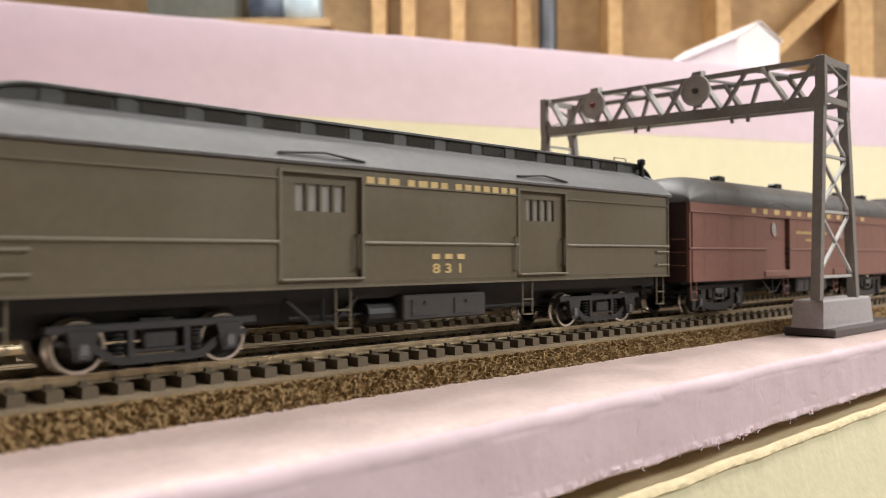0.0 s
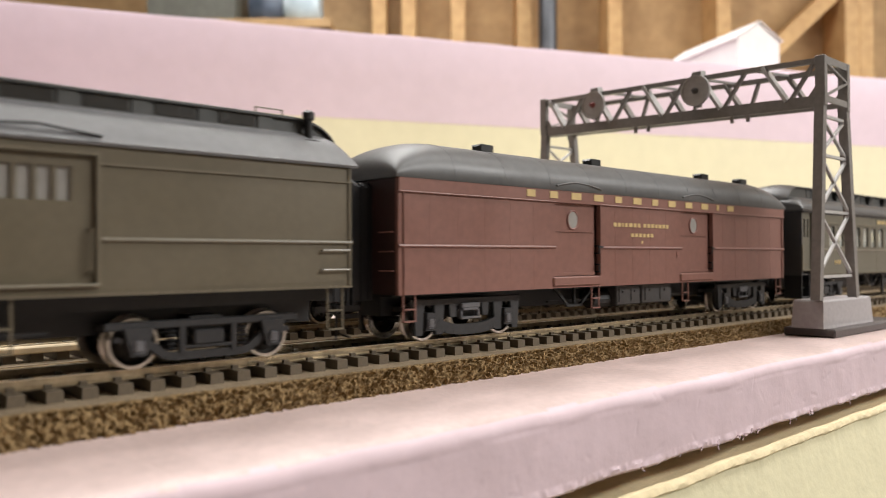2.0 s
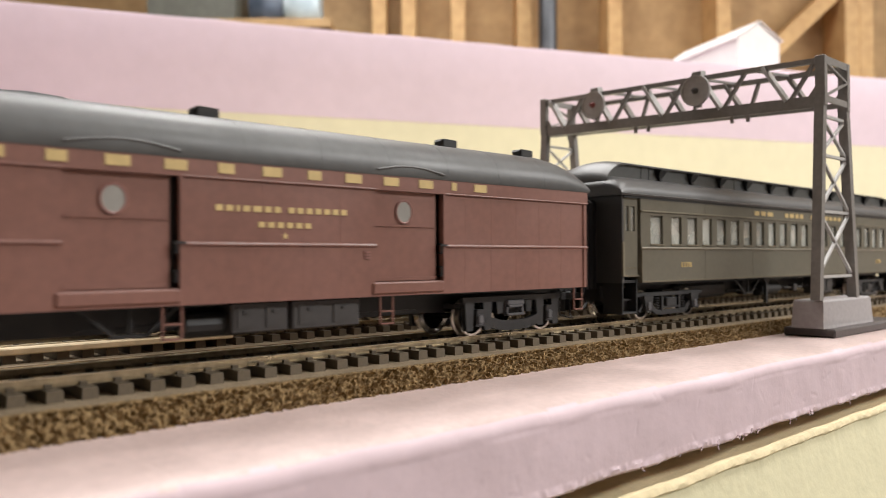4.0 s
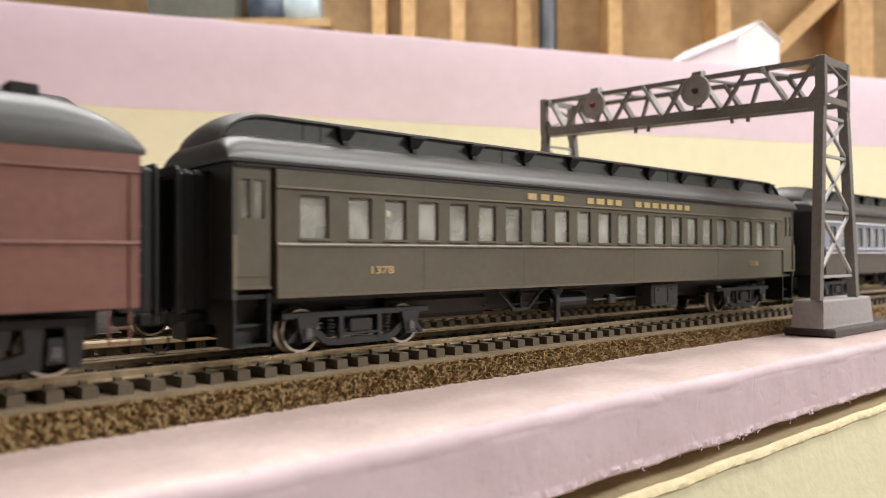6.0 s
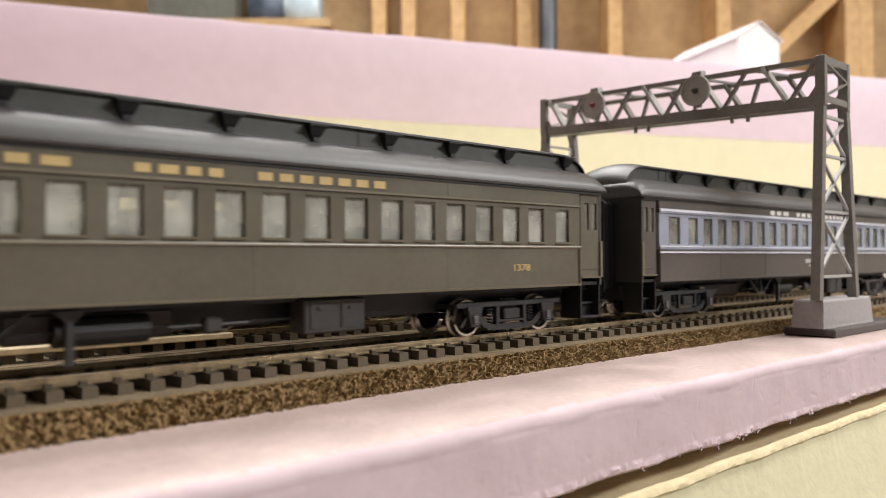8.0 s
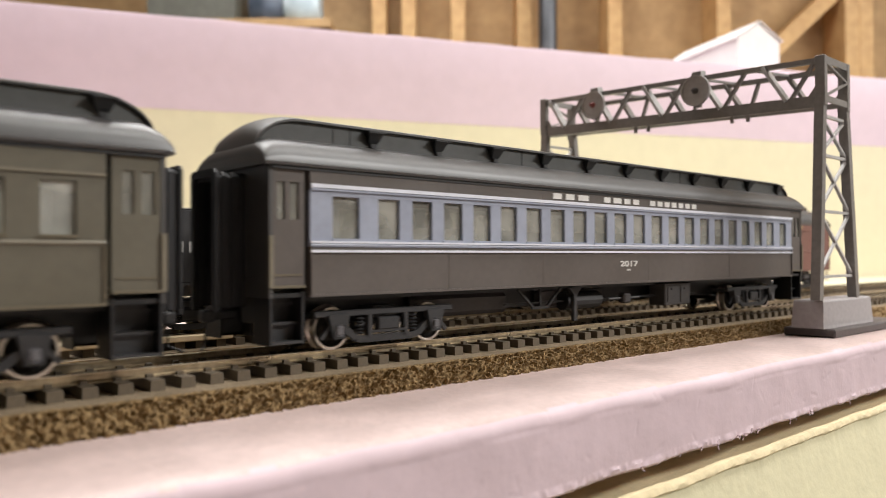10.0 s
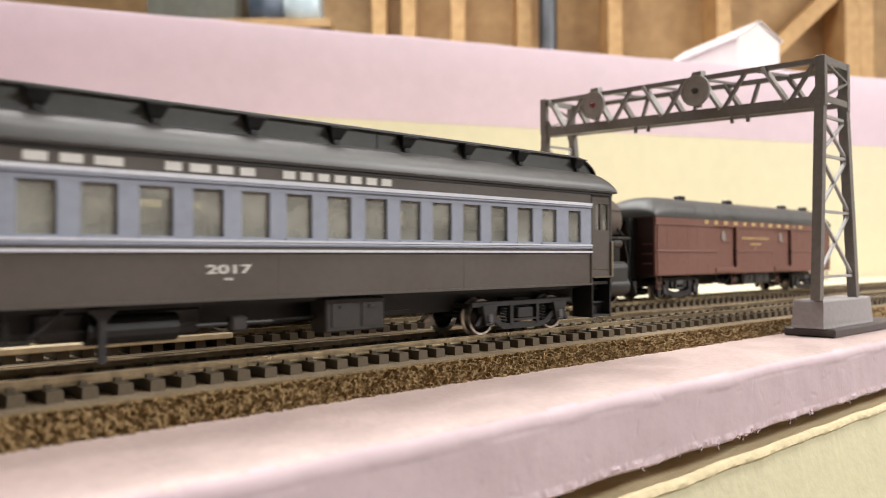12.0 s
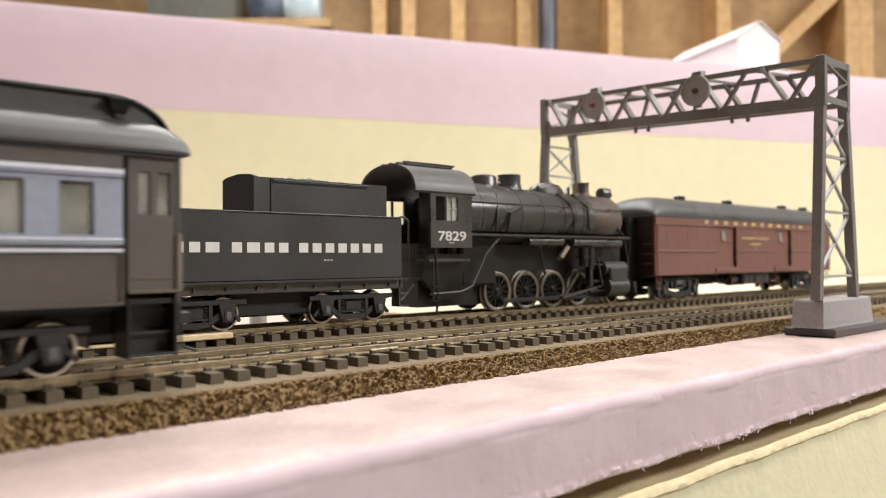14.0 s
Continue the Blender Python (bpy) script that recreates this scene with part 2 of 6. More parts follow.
def beam(bm, a, b, w, h):
    """A square bar from a to b, w wide and h deep."""
    a, b = Vector(a), Vector(b)
    q = (b - a).to_track_quat("Z", "Y").to_matrix().to_4x4()
    box(bm, -w / 2, w / 2, -h / 2, h / 2, 0, (b - a).length, m=Matrix.Translation(a) @ q)


def lathe(bm, rows, axis_m, n=24, cap=True):
    """A turned shape: rows of (radius, along), along the z axis of axis_m."""
    rings = []
    for r, z in rows:
        rings.append([bm.verts.new(axis_m @ Vector((r * math.cos(2 * math.pi * i / n), r * math.sin(2 * math.pi * i / n), z))) for i in range(n)])
    for a, b in zip(rings, rings[1:]):
        for i in range(n):
            bm.faces.new((a[i], a[(i + 1) % n], b[(i + 1) % n], b[i]))
    if cap:
        bm.faces.new(list(reversed(rings[0])))
        bm.faces.new(rings[-1])


def loft(bm, sections, cap=True):
    """Skin a row of equal-length profiles."""
    rings = [[bm.verts.new(p) for p in s] for s in sections]
    n = len(rings[0])
    for a, b in zip(rings, rings[1:]):
        for i in range(n):
            j = (i + 1) % n
            bm.faces.new((a[i], a[j], b[j], b[i]))
    if cap:
        bm.faces.new(list(reversed(rings[0])))
        bm.faces.new(rings[-1])


def text_mesh(name, body, size, material, parent, m, width=None, depth=0.00008):
    """Letters as a mesh, standing in the xz plane and facing -y."""
    cu = bpy.data.curves.new(name, "FONT")
    cu.offset = size * 0.018
    cu.body, cu.size, cu.extrude, cu.align_x, cu.align_y = body, size, depth, "CENTER", "CENTER"
    tmp = bpy.data.objects.new(name, cu)
    scene.collection.objects.link(tmp)
    dg = bpy.context.evaluated_depsgraph_get()
    me = bpy.data.meshes.new_from_object(tmp.evaluated_get(dg))
    bpy.data.objects.remove(tmp)
    xs = [v.co.x for v in me.vertices]
    if width:
        k = width / (max(xs) - min(xs))
        for v in me.vertices:
            v.co.x *= k
    me.materials.clear()
    me.materials.append(material)
    ob = new(name, me)
    ob.parent = parent
    ob.matrix_basis = m @ pose(0, 0, 0, 90, 0, 0)
    return ob


def marks(name, words, x0, x1, cz, h, y, material, parent, label, gap=0.42, space=1.0):
    """A line of plain letter-sized bars; each word is a string of n narrow, m middling and w wide bars."""
    bm = bmesh.new()
    wide = {"n": 0.4, "m": 0.85, "w": 1.1}
    total = sum(sum(wide[k] for k in w) + gap * (len(w) - 1) for w in words) + space * (len(words) - 1)
    u, x = (x1 - x0) / total, x0
    for w in words:
        for k in w:
            box(bm, x, x + wide[k] * u, y - 0.00012, y, cz - h * 0.44, cz + h * 0.44)
            x += (wide[k] + gap) * u
        x += (space - gap) * u
    return part(name, bm, material, parent, label)


# ---- the bench and the backdrop ----
def grid_sheet(xs, ys, fn):
    bm = bmesh.new()
    rows = [[bm.verts.new(fn(x, y)) for y in ys] for x in xs]
    for a, b in zip(rows, rows[1:]):
        for i in range(len(ys) - 1):
            bm.faces.new((a[i], b[i], b[i + 1], a[i + 1]))
    return bm


def nz(x, y, z, s):
    return noise.noise(Vector((x * s, y * s, z * s)))


def pink_slab():
    """The pink foam top of the bench: rounded, hand-cut front edge with nicks."""
    front = [(-0.0655, -0.0185, 1)] + [(-0.0661 + 0.0004 * i / 30, -0.0178 + 0.0150 * i / 30, 1) for i in range(31)]
    prof = front + [(-0.0654, -0.0020, 1), (-0.0649, -0.0013, 1), (-0.0641, -0.0008, 1), (-0.0630, -0.0004, .9), (-0.0610, -0.0001, .6), (-0.0580, 0.0001, .4), (-0.055, 0.0001, .2), (-0.050, 0, .1), (-0.045, 0, 0), (-0.03, 0, 0), (0.0, 0, 0), (0.2, 0, 0), (0.45, 0, 0), (0.95, 0, 0)]
    rnd = random.Random(11)
    cuts = []
    for _ in range(44):
        cx, cz, a = rnd.uniform(0.03, 0.36), rnd.uniform(-0.016, 0.0), rnd.uniform(-1.4, 1.4)
        cuts.append((cx, cz, math.cos(a), math.sin(a), rnd.uniform(0.0004, 0.0026), rnd.uniform(0.00005, 0.00018)))

    def cut_depth(x, z):
        d = 0.0
        for cx, cz, ca, sa, half, depth in cuts:
            if abs(x - cx) < 0.005:
                u = (x - cx) * ca + (z - cz) * sa
                v = -(x - cx) * sa + (z - cz) * ca
                d += depth * math.exp(-(max(0.0, abs(u) - half) ** 2 + v * v) / 0.00028 ** 2)
        return d

    xs = [-0.6 + 0.05 * i for i in range(12)] + [0.00045 * i for i in range(0, 880)] + [0.40 + 0.006 * i for i in range(20)] + [0.525 + 0.06 * i for i in range(22)]
    bm = bmesh.new()
    rings = []
    for x in xs:
        ring = []
        for y, z, k in prof:
            w = 0.0010 * nz(x, 0, z * 0.5, 24) + 0.00018 * nz(x, 3, z, 120)
            w += cut_depth(x, z) if k == 1 else 0.0
            if z > -0.004 and k > 0.3:
                w += 0.0004 * nz(x, 12, z, 50) + 0.00008 * nz(x, 15, z, 260)
            if z < -0.0165:
                w -= 0.0007 * max(0.0, nz(x, 21, z, 240) + 0.1) + 0.0005 * max(0.0, nz(x, 25, z, 700))
            ring.append(bm.verts.new((x, y + k * w, z + k * 0.0005 * nz(x, 9, y, 60) - (0.6 * cut_depth(x, z) if 0 < k < 1 else 0.0))))
        ring += [bm.verts.new((x, 0.95, -0.0185)), bm.verts.new((x, -0.02, -0.0185))]
        rings.append(ring)
    n = len(rings[0])
    for a, b in zip(rings, rings[1:]):
        for i in range(n):
            j = (i + 1) % n
            bm.faces.new((a[i], b[i], b[j], a[j]))
    bm.faces.new(rings[0])
    bm.faces.new(list(reversed(rings[-1])))
    bmesh.ops.recalc_face_normals(bm, faces=bm.faces)
    return bm


bench_top = tagged(part("bench_top", pink_slab(), M_PINK, smooth=True), "pink rigid foam bench top with a rounded hand-cut edge", "foam board", kind="structure")
bench_top.data.materials.append(M_PINKCUT)
for f in bench_top.data.polygons:
    if f.center.z < -0.0007:
        f.material_index = 1


def crumbs():
    """Torn curls and shreds hanging from the slab's lower front edge."""
    bm = bmesh.new()
    rnd = random.Random(5)
    for i in range(34):
        x = 0.15 + rnd.random() * 0.21
        if rnd.random() < 0.4:
            x = rnd.choice((0.168, 0.196, 0.206, 0.243)) + 0.005 * rnd.random()
        y, r = -0.0664 + rnd.uniform(-0.0003, 0.0003), rnd.uniform(0.00010, 0.00024)
        a, turn = rnd.uniform(-2.4, -0.7), rnd.uniform(-0.9, 0.9)
        p = Vector((x, y, -0.0176))
        pts = [p.copy()]
        for _ in range(rnd.randint(2, 5)):
            p = p + Vector((math.cos(a) * 0.00042, rnd.uniform(-0.0002, 0.0001), math.sin(a) * 0.00042))
            a += turn
            pts.append(p.copy())
        pipe(bm, pts, r, 6)
    return bm


tagged(part("foam_crumbs", crumbs(), M_PINKCUT), "torn pink foam fibres along the cut edge", "foam crumbs", kind="stuff")


def yellow_slab():
    prof = [(-0.105, -0.20), (-0.086, -0.10), (-0.0742, -0.05), (-0.0692, -0.030), (-0.0682, -0.0250), (-0.0689, -0.0248), (-0.0692, -0.0243), (-0.0690, -0.0234), (-0.0685, -0.0227), (-0.0674, -0.0225), (-0.0668, -0.0240), (-0.064, -0.0252), (-0.05, -0.0252), (0.9, -0.0252), (0.9, -0.20)]
    xs = [-0.6 + 0.1 * i for i in range(6)] + [0.0012 * i for i in range(0, 434)] + [0.52 + 0.08 * i for i in range(14)]
    bm = bmesh.new()
    rings = []
    for x in xs:
        ring = []
        for y, z in prof:
            k = 1 if -0.0262 < z < -0.022 and y < -0.0665 else 0.3 * (y < -0.06)
            ring.append(bm.verts.new((x, y + k * (0.0007 * nz(x, 5, 0, 60) + 0.0004 * nz(x, z * 3, 1, 400)), z + k * (0.0007 * nz(x, 0, 7, 45) + 0.0003 * max(0.0, nz(x, 2, 7, 330) - 0.2)))))
        rings.append(ring)
    n = len(prof)
    for a, b in zip(rings, rings[1:]):
        for i in range(n):
            j = (i + 1) % n
            bm.faces.new((a[i], b[i], b[j], a[j]))
    bmesh.ops.recalc_face_normals(bm, faces=bm.faces)
    return bm


bench_base = tagged(part("bench_base", yellow_slab(), M_YEL, smooth=True), "pale yellow foam slab under the pink bench top with a torn lip", "foam board", kind="structure")
bench_base.data.materials.append(M_YELEDGE)
for f in bench_base.data.polygons:
    if f.center.z > -0.0253:
        f.material_index = 1

# the stepped foam terrace behind: a yellow band below, a pink band above
WALL_A, WALL_B = Vector((-0.40, 0.913, 0)), Vector((1.75, -0.030, 0))


def terrace_wall(z0, z1, off, thick, soft=True):
    u = (WALL_B - WALL_A).normalized()
    nrm = Vector((-u.y, u.x, 0))
    if nrm.y < 0:
        nrm = -nrm
    bm = bmesh.new()
    n, length = 60, (WALL_B - WALL_A).length
    rings = []
    for i in range(n + 1):
        s = length * i / n
        base = WALL_A + u * s
        ring = []
        for d, z in ((0, z0), (0, (z0 + z1) / 2), (0, z1 - 0.006), (0.002 * soft, z1 - 0.001), (0.006 * soft, z1), (thick, z1), (thick, z0)):
            p = base + nrm * (d + off)
            w = 0.0025 * nz(s, 0, 0, 7)
            top = 0.002 * nz(s, 2, 0, 14) if soft and z > z1 - 0.01 else 0
            ring.append(bm.verts.new((p.x + nrm.x * w, p.y + nrm.y * w, z + top)))
        rings.append(ring)
    m = len(rings[0])
    for a, b in zip(rings, rings[1:]):
        for i in range(m):
            bm.faces.new((a[i], b[i], b[(i + 1) % m], a[(i + 1) % m]))
    bm.faces.new(rings[0])
    bm.faces.new(list(reversed(rings[-1])))
    bmesh.ops.recalc_face_normals(bm, faces=bm.faces)
    return bm


tagged(part("terrace_wall_lower", terrace_wall(0.0, 0.186, 0.0, 0.25, False), M_YELWALL, smooth=True), "pale yellow foam terrace wall behind the tracks", "foam board", kind="structure")
tagged(part("terrace_wall_upper", terrace_wall(0.186, 0.284, -0.0004, 0.30), M_PINKWALL, smooth=True), "pink foam board stacked on the yellow terrace wall", "foam board", kind="structure")


# a thin added sheet between the rear track and the terrace, for its yellow reflection
def yellow_sheet():
    bm = bmesh.new()
    ring = [(0.2450, 0.1000), (1.4000, 0.1000), (1.4000, 0.1180), (0.2450, 0.6250)]
    loft(bm, [[(x, y, z) for x, y in ring] for z in (0.0002, 0.0030)])
    bmesh.ops.recalc_face_normals(bm, faces=bm.faces)
    return bm


tagged(part("bench_tint_sheet", yellow_sheet(), M_YELWALL), "thin added sheet giving the bench the terrace wall's yellow reflection", "foam board", kind="structure")


# ---- the workshop around ----
def room():
    tagged(part("floor", boxes((-2.6, 3.6, -2.6, 3.2, -1.12, -1.05)), M_CONCFLOOR), "bare grey concrete workshop floor", "floor", kind="structure")
    tagged(part("ceiling", boxes((-2.6, 3.6, -2.6, 3.2, 1.30, 1.36)), M_PLASTER), "plain painted workshop ceiling", "ceiling", kind="structure")
    tagged(part("wall_west", boxes((-2.66, -2.6, -2.6, 3.2, -1.05, 1.30)), M_PLASTER), "plain painted workshop wall", "wall", kind="structure")
    tagged(part("wall_south", boxes((-2.6, 3.6, -2.66, -2.6, -1.05, 1.30)), M_PLASTER), "plain painted workshop wall", "wall", kind="structure")

    tagged(part("wall_east", boxes((3.6, 3.66, -2.6, 3.2, -1.05, 1.30)), M_PLASTER), "plain painted workshop wall", "wall", kind="structure")
    bench = thing("bench_frame", "pine bench frame carrying the foam boards", "bench", kind="structure")
    part("bench_deck", boxes((-0.6, 1.55, -0.060, 0.90, -0.215, -0.2005)), M_SHEATH, bench)
    leg = part("bench_leg", boxes((-0.045, 0.045, -0.045, 0.045, -1.05, -0.215), bev=0.003), M_STUD, bench)
    leg.matrix_basis = pose(-0.5, 0.02, 0)
    for x, y in ((-0.5, 0.82), (1.45, 0.02), (1.45, 0.82)):
        share("bench_leg", leg, bench, pose(x, y, 0))


room()

# stud wall: a frame turned to face the eye, behind the terrace
STUD_M = pose(1.3302, 1.3243, 0, 0, 0, -41.699)


def stud_wall():
    w = thing("wall_north", "open pine stud wall with plywood sheathing behind the terrace", "wall", STUD_M, kind="structure")
    part("sheathing", boxes((-2.6, 2.4, 0.12, 0.14, -1.05, 1.30)), M_SHEATH, w)
    stud = part("stud", boxes((-0.019, 0.019, 0.0, 0.12, -1.05, 1.30), bev=0.002), M_STUD, w)
    xs = STUDS
    stud.matrix_basis = pose(xs[0], 0, 0)
    for x in xs[1:]:
        share("stud", stud, w, pose(x, 0, 0))
    part("wall_plate", boxes((-2.6, 2.4, 0.0, 0.12, 1.22, 1.299), bev=0.002), M_STUD, w)
    return w


STUDS = [-0.166, -0.088, 0.042, 0.218, 0.457, 0.744, 1.082, 1.119]
wall_n = stud_wall()


# ---- cork roadbed ----
def cork_bed(yc, x0, x1, dense):
    prof = [(-0.0300, 0.0), (-0.0290, 0.0007), (-0.0276, 0.0015), (-0.0262, 0.0023), (-0.0247, 0.0031), (-0.0233, 0.0038), (-0.0220, 0.0043), (-0.0205, 0.0045), (-0.017, 0.0045), (0.0, 0.0045),
            (0.0205, 0.0045), (0.0300, 0.0)]
    bm_side, bm_top = bmesh.new(), bmesh.new()
    xs = []
    x = x0
    while x < x1:
        xs.append(x)
        x += (0.00045 if -0.01 < x < 0.36 else 0.0012) if dense and x < 0.5 else 0.006
    fine = []
    for i in range(len(prof) - 5):
        for k in range(3):
            t = k / 3
            a, b = prof[i], prof[i + 1]
            fine.append((a[0] + (b[0] - a[0]) * t, a[1] + (b[1] - a[1]) * t))
    fine.append(prof[7])
    if not dense:
        fine = prof[:8]
    rings = []
    for x in xs:
        ring = []
        for i, (y, z) in enumerate(fine):
            k = 1.0 if y < -0.0215 else 0.25
            e = noise.cell(Vector((x * 1300, y * 1300, z * 1500 + 3 * noise.noise(Vector((x * 400, y * 400, z * 400)))))) * 0.0005 + noise.noise(Vector((x * 560, y * 560, z * 560))) * 0.0008 + noise.noise(Vector((x * 1500, y * 1500, z * 1500))) * 0.0006
            e = min(e - 0.0003, 0.00030)
            ring.append(bm_side.verts.new((x, yc + y - k * e * 1.2, max(z + k * e * 0.9, 0) if i else -0.0002)))
        rings.append(ring)
    for a, b in zip(rings, rings[1:]):
        for i in range(len(fine) - 1):
            bm_side.faces.new((a[i], b[i], b[i + 1], a[i + 1]))
    box(bm_top, x0, x1, yc - 0.0206, yc + 0.0206, 0.0, 0.0045)
    bm_b = bmesh.new()
    vs = [bm_b.verts.new(v) for v in ((x0, yc + 0.0206, 0.0045), (x1, yc + 0.0206, 0.0045), (x1, yc + 0.03, 0), (x0, yc + 0.03, 0))]
    bm_b.faces.new(list(reversed(vs)))
    return bm_side, bm_top, bm_b


def roadbed(yc, x0, x1, dense, label):
    t = thing("cork_roadbed", label, "roadbed", kind="structure")
    a, b, c = cork_bed(yc, x0, x1, dense)
    part("shoulder", a, M_CORK, t)
    part("bed_top", b, M_CORKTOP, t)
    part("shoulder", c, M_CORK, t)
    return t


roadbed(0.0, -0.10, 1.45, True, "brown granular cork roadbed under the front track")
roadbed(0.066, -0.10, 1.45, False, "brown granular cork roadbed under the rear track")

# ---- the cars ----
ZR = 0.0087          # rail head
W = 0.0173           # half width of a car side
V, A2, T0 = -0.07157151, -0.0001749, 7.0


def shift(t):
    return V * (t - T0) + A2 * (t - T0) ** 2


def wheelset(parent, x, y=0.0, r=0.0053):
    """Two flanged wheels on an axle, turning about its own axis."""
    bm = bmesh.new()
    for s in (-1, 1):
        m = pose(0, s * 0.0077, 0, -90 * s, 0, 0)
        lathe(bm, [(r * 0.42, 0.0018), (r * 0.72, 0.0006), (r * 0.74, 0.0004), (r * 0.86, 0.0012), (r * 0.86, 0.0021)], m, 28, cap=False)
        lathe(bm, [(0.0012, 0.0010), (0.0012, 0.0022), (r * 0.42, 0.0018)], m, 16, cap=False)
    rod(bm, (0, -0.0105, 0), (0, 0.0105, 0), 0.0009, 10)
    w = part("wheelset", bm, M_WHEEL, parent, smooth=True)
    w.matrix_basis = pose(x, y, r)
    bm = bmesh.new()
    for s in (-1, 1):
        m = pose(0, s * 0.0077, 0, -90 * s, 0, 0)
        lathe(bm, [(r * 0.86, 0.0021), (r * 0.87, 0.0023), (r * 0.985, 0.0023), (r, 0.0020), (r, 0.0002), (r * 1.11, -0.0001), (r * 1.11, -0.0006), (r * 0.8, -0.0007)], m, 32, cap=False)
    tr = part("tread", bm, M_TREAD, None, smooth=True)
    return w, tr


MOVING_WHEELS = []


def tapered(bm, x, w0, w1, y0, y1, z0, z1):
    """An upright block, w0 wide at its foot and w1 at its head."""
    loft(bm, [[(x - w, y0, z), (x + w, y0, z), (x + w, y1, z), (x - w, y1, z)] for w, z in ((w0, z0), (w1, z1))])


def side_frame(xc, h, s, style):
    """One side of a truck: top bar, journal boxes, equaliser, posts and springs."""
    bm = bmesh.new()
    ya, yb = sorted((s * 0.0129, s * 0.0113))
    yj = sorted((s * 0.0136, s * 0.0112))
    ym = s * 0.0120
    if style == "pedestal":
        box(bm, xc - h - 0.0062, xc + h + 0.0062, ya, yb, 0.0096, 0.0116, 0.0003)
        prev = None
        for i in range(17):
            u = -1 + i / 8
            p = (xc + u * h * 0.80, s * 0.0122, 0.0026 + 0.0022 * abs(u) ** 3)
            if prev:
                beam(bm, prev, p, 0.0016, 0.0029)
            prev = p
        for e in (-1, 1):
            xj = xc + e * h
            for k, w in ((-0.0036, 0.0012), (0.0036, 0.0012)):
                tapered(bm, xj + k, w, w * 1.5, ya, yb, 0.0018, 0.0100)
            tapered(bm, xj, 0.0017, 0.0013, *yj, 0.0030, 0.0078)
            tapered(bm, xc + e * h * 0.42, 0.0010, 0.0014, ya, yb, 0.0062, 0.0098)
        return bm
    box(bm, xc - h - 0.0066, xc + h + 0.0066, ya, yb, 0.0083, 0.0099, 0.0002)
    pts = [(-h + 0.0012, 0.0060), (-h + 0.0030, 0.0048), (-h + 0.0056, 0.0027), (-h + 0.0076, 0.0023), (h - 0.0076, 0.0023), (h - 0.0056, 0.0027), (h - 0.0030, 0.0048), (h - 0.0012, 0.0060)]
    for (x0, z0), (x1, z1) in zip(pts, pts[1:]):
        beam(bm, (xc + x0, ym, z0), (xc + x1, ym, z1), 0.0013, 0.0017)
    for e in (-1, 1):
        xj = xc + e * h
        tapered(bm, xj, 0.0016, 0.0030, *yj, 0.0030, 0.0088)
        beam(bm, (xj + e * 0.0020, ym, 0.0060), (xj + e * 0.0046, ym, 0.0030 if style == "built" else 0.0066), 0.0010, 0.0010)
        box(bm, xc + e * 0.0058 - 0.0006, xc + e * 0.0058 + 0.0006, ya, yb, 0.0026, 0.0086)
        for q in range(5):
            lathe(bm, [(0.0008, 0), (0.0012, 0.0003), (0.0008, 0.0006)], pose(xc + e * (h - 0.0070), s * 0.0120, 0.0036 + q * 0.0009), 8)
    box(bm, xc - 0.0034, xc + 0.0034, *sorted((s * 0.0132, s * 0.0112)), 0.0044, 0.0076, 0.0003)
    box(bm, xc - 0.0058, xc + 0.0058, ya, yb, 0.0038, 0.0044)
    return bm


def truck(car, xc, wb, style, moving=True):
    """A four-wheel truck: bolster, two side frames, journal lids, springs, two wheelsets."""
    h = wb / 2
    bm = bmesh.new()
    box(bm, xc - 0.0035, xc + 0.0035, -0.0112, 0.0112, 0.0060, 0.0105)
    box(bm, xc - h - 0.0060, xc + h + 0.0060, -0.0020, 0.0020, 0.0086, 0.0094)
    for e in (-1, 1):
        box(bm, xc + e * (h + 0.0055) - 0.0006, xc + e * (h + 0.0055) + 0.0006, -0.0112, 0.0112, 0.0080, 0.0094)
    t = part("truck", bm, M_TRUCK, car)
    for s in (-1, 1):
        bm = side_frame(xc, h, s, style)
        bmesh.ops.recalc_face_normals(bm, faces=bm.faces)
        part("side_frame", bm, M_TRUCK, t)
        for e in (-1, 1):
            bm = bmesh.new()
            box(bm, xc + e * h - 0.0012, xc + e * h + 0.0012, *sorted((s * 0.0135, s * 0.0141)), 0.0036, 0.0064, 0.0005)
            part("journal_lid", bm, M_JOURNAL, t)
        if style == "pedestal":
            bm = bmesh.new()
            for x0, z0, z1 in ((0.0036, 0.0086, 0.0100), (0.0031, 0.0078, 0.0086), (0.0038, 0.0054, 0.0061)):
                box(bm, xc - x0, xc + x0, *sorted((s * 0.0118, s * 0.0137)), z0, z1, 0.0002)
            for x in (-0.0036, 0.0030):
                box(bm, xc + x, xc + x + 0.0006, *sorted((s * 0.0118, s * 0.0132)), 0.0058, 0.0080)
            part("leaf_spring", bm, M_JOURNAL, t)
    for e in (-1, 1):
        w, tr = wheelset(car, xc + e * h)
        tr.parent = w
        if moving:
            MOVING_WHEELS.append(w)
    return t


def coupler(car, x, way):
    bm = bmesh.new()
    box(bm, min(x, x + way * 0.0060), max(x, x + way * 0.0060), -0.0009, 0.0009, 0.0085, 0.0103, 0.0002)
    box(bm, min(x + way * 0.0055, x + way * 0.0085), max(x + way * 0.0055, x + way * 0.0085), -0.0020, 0.0012, 0.0080, 0.0108, 0.0004)
    pipe(bm, [(x + way * 0.007, 0.0, 0.0082), (x + way * 0.0072, 0.0, 0.0030), (x + way * 0.0095, -0.003, 0.0018)], 0.0003)
    return part("coupler", bm, M_TRUCK, car)


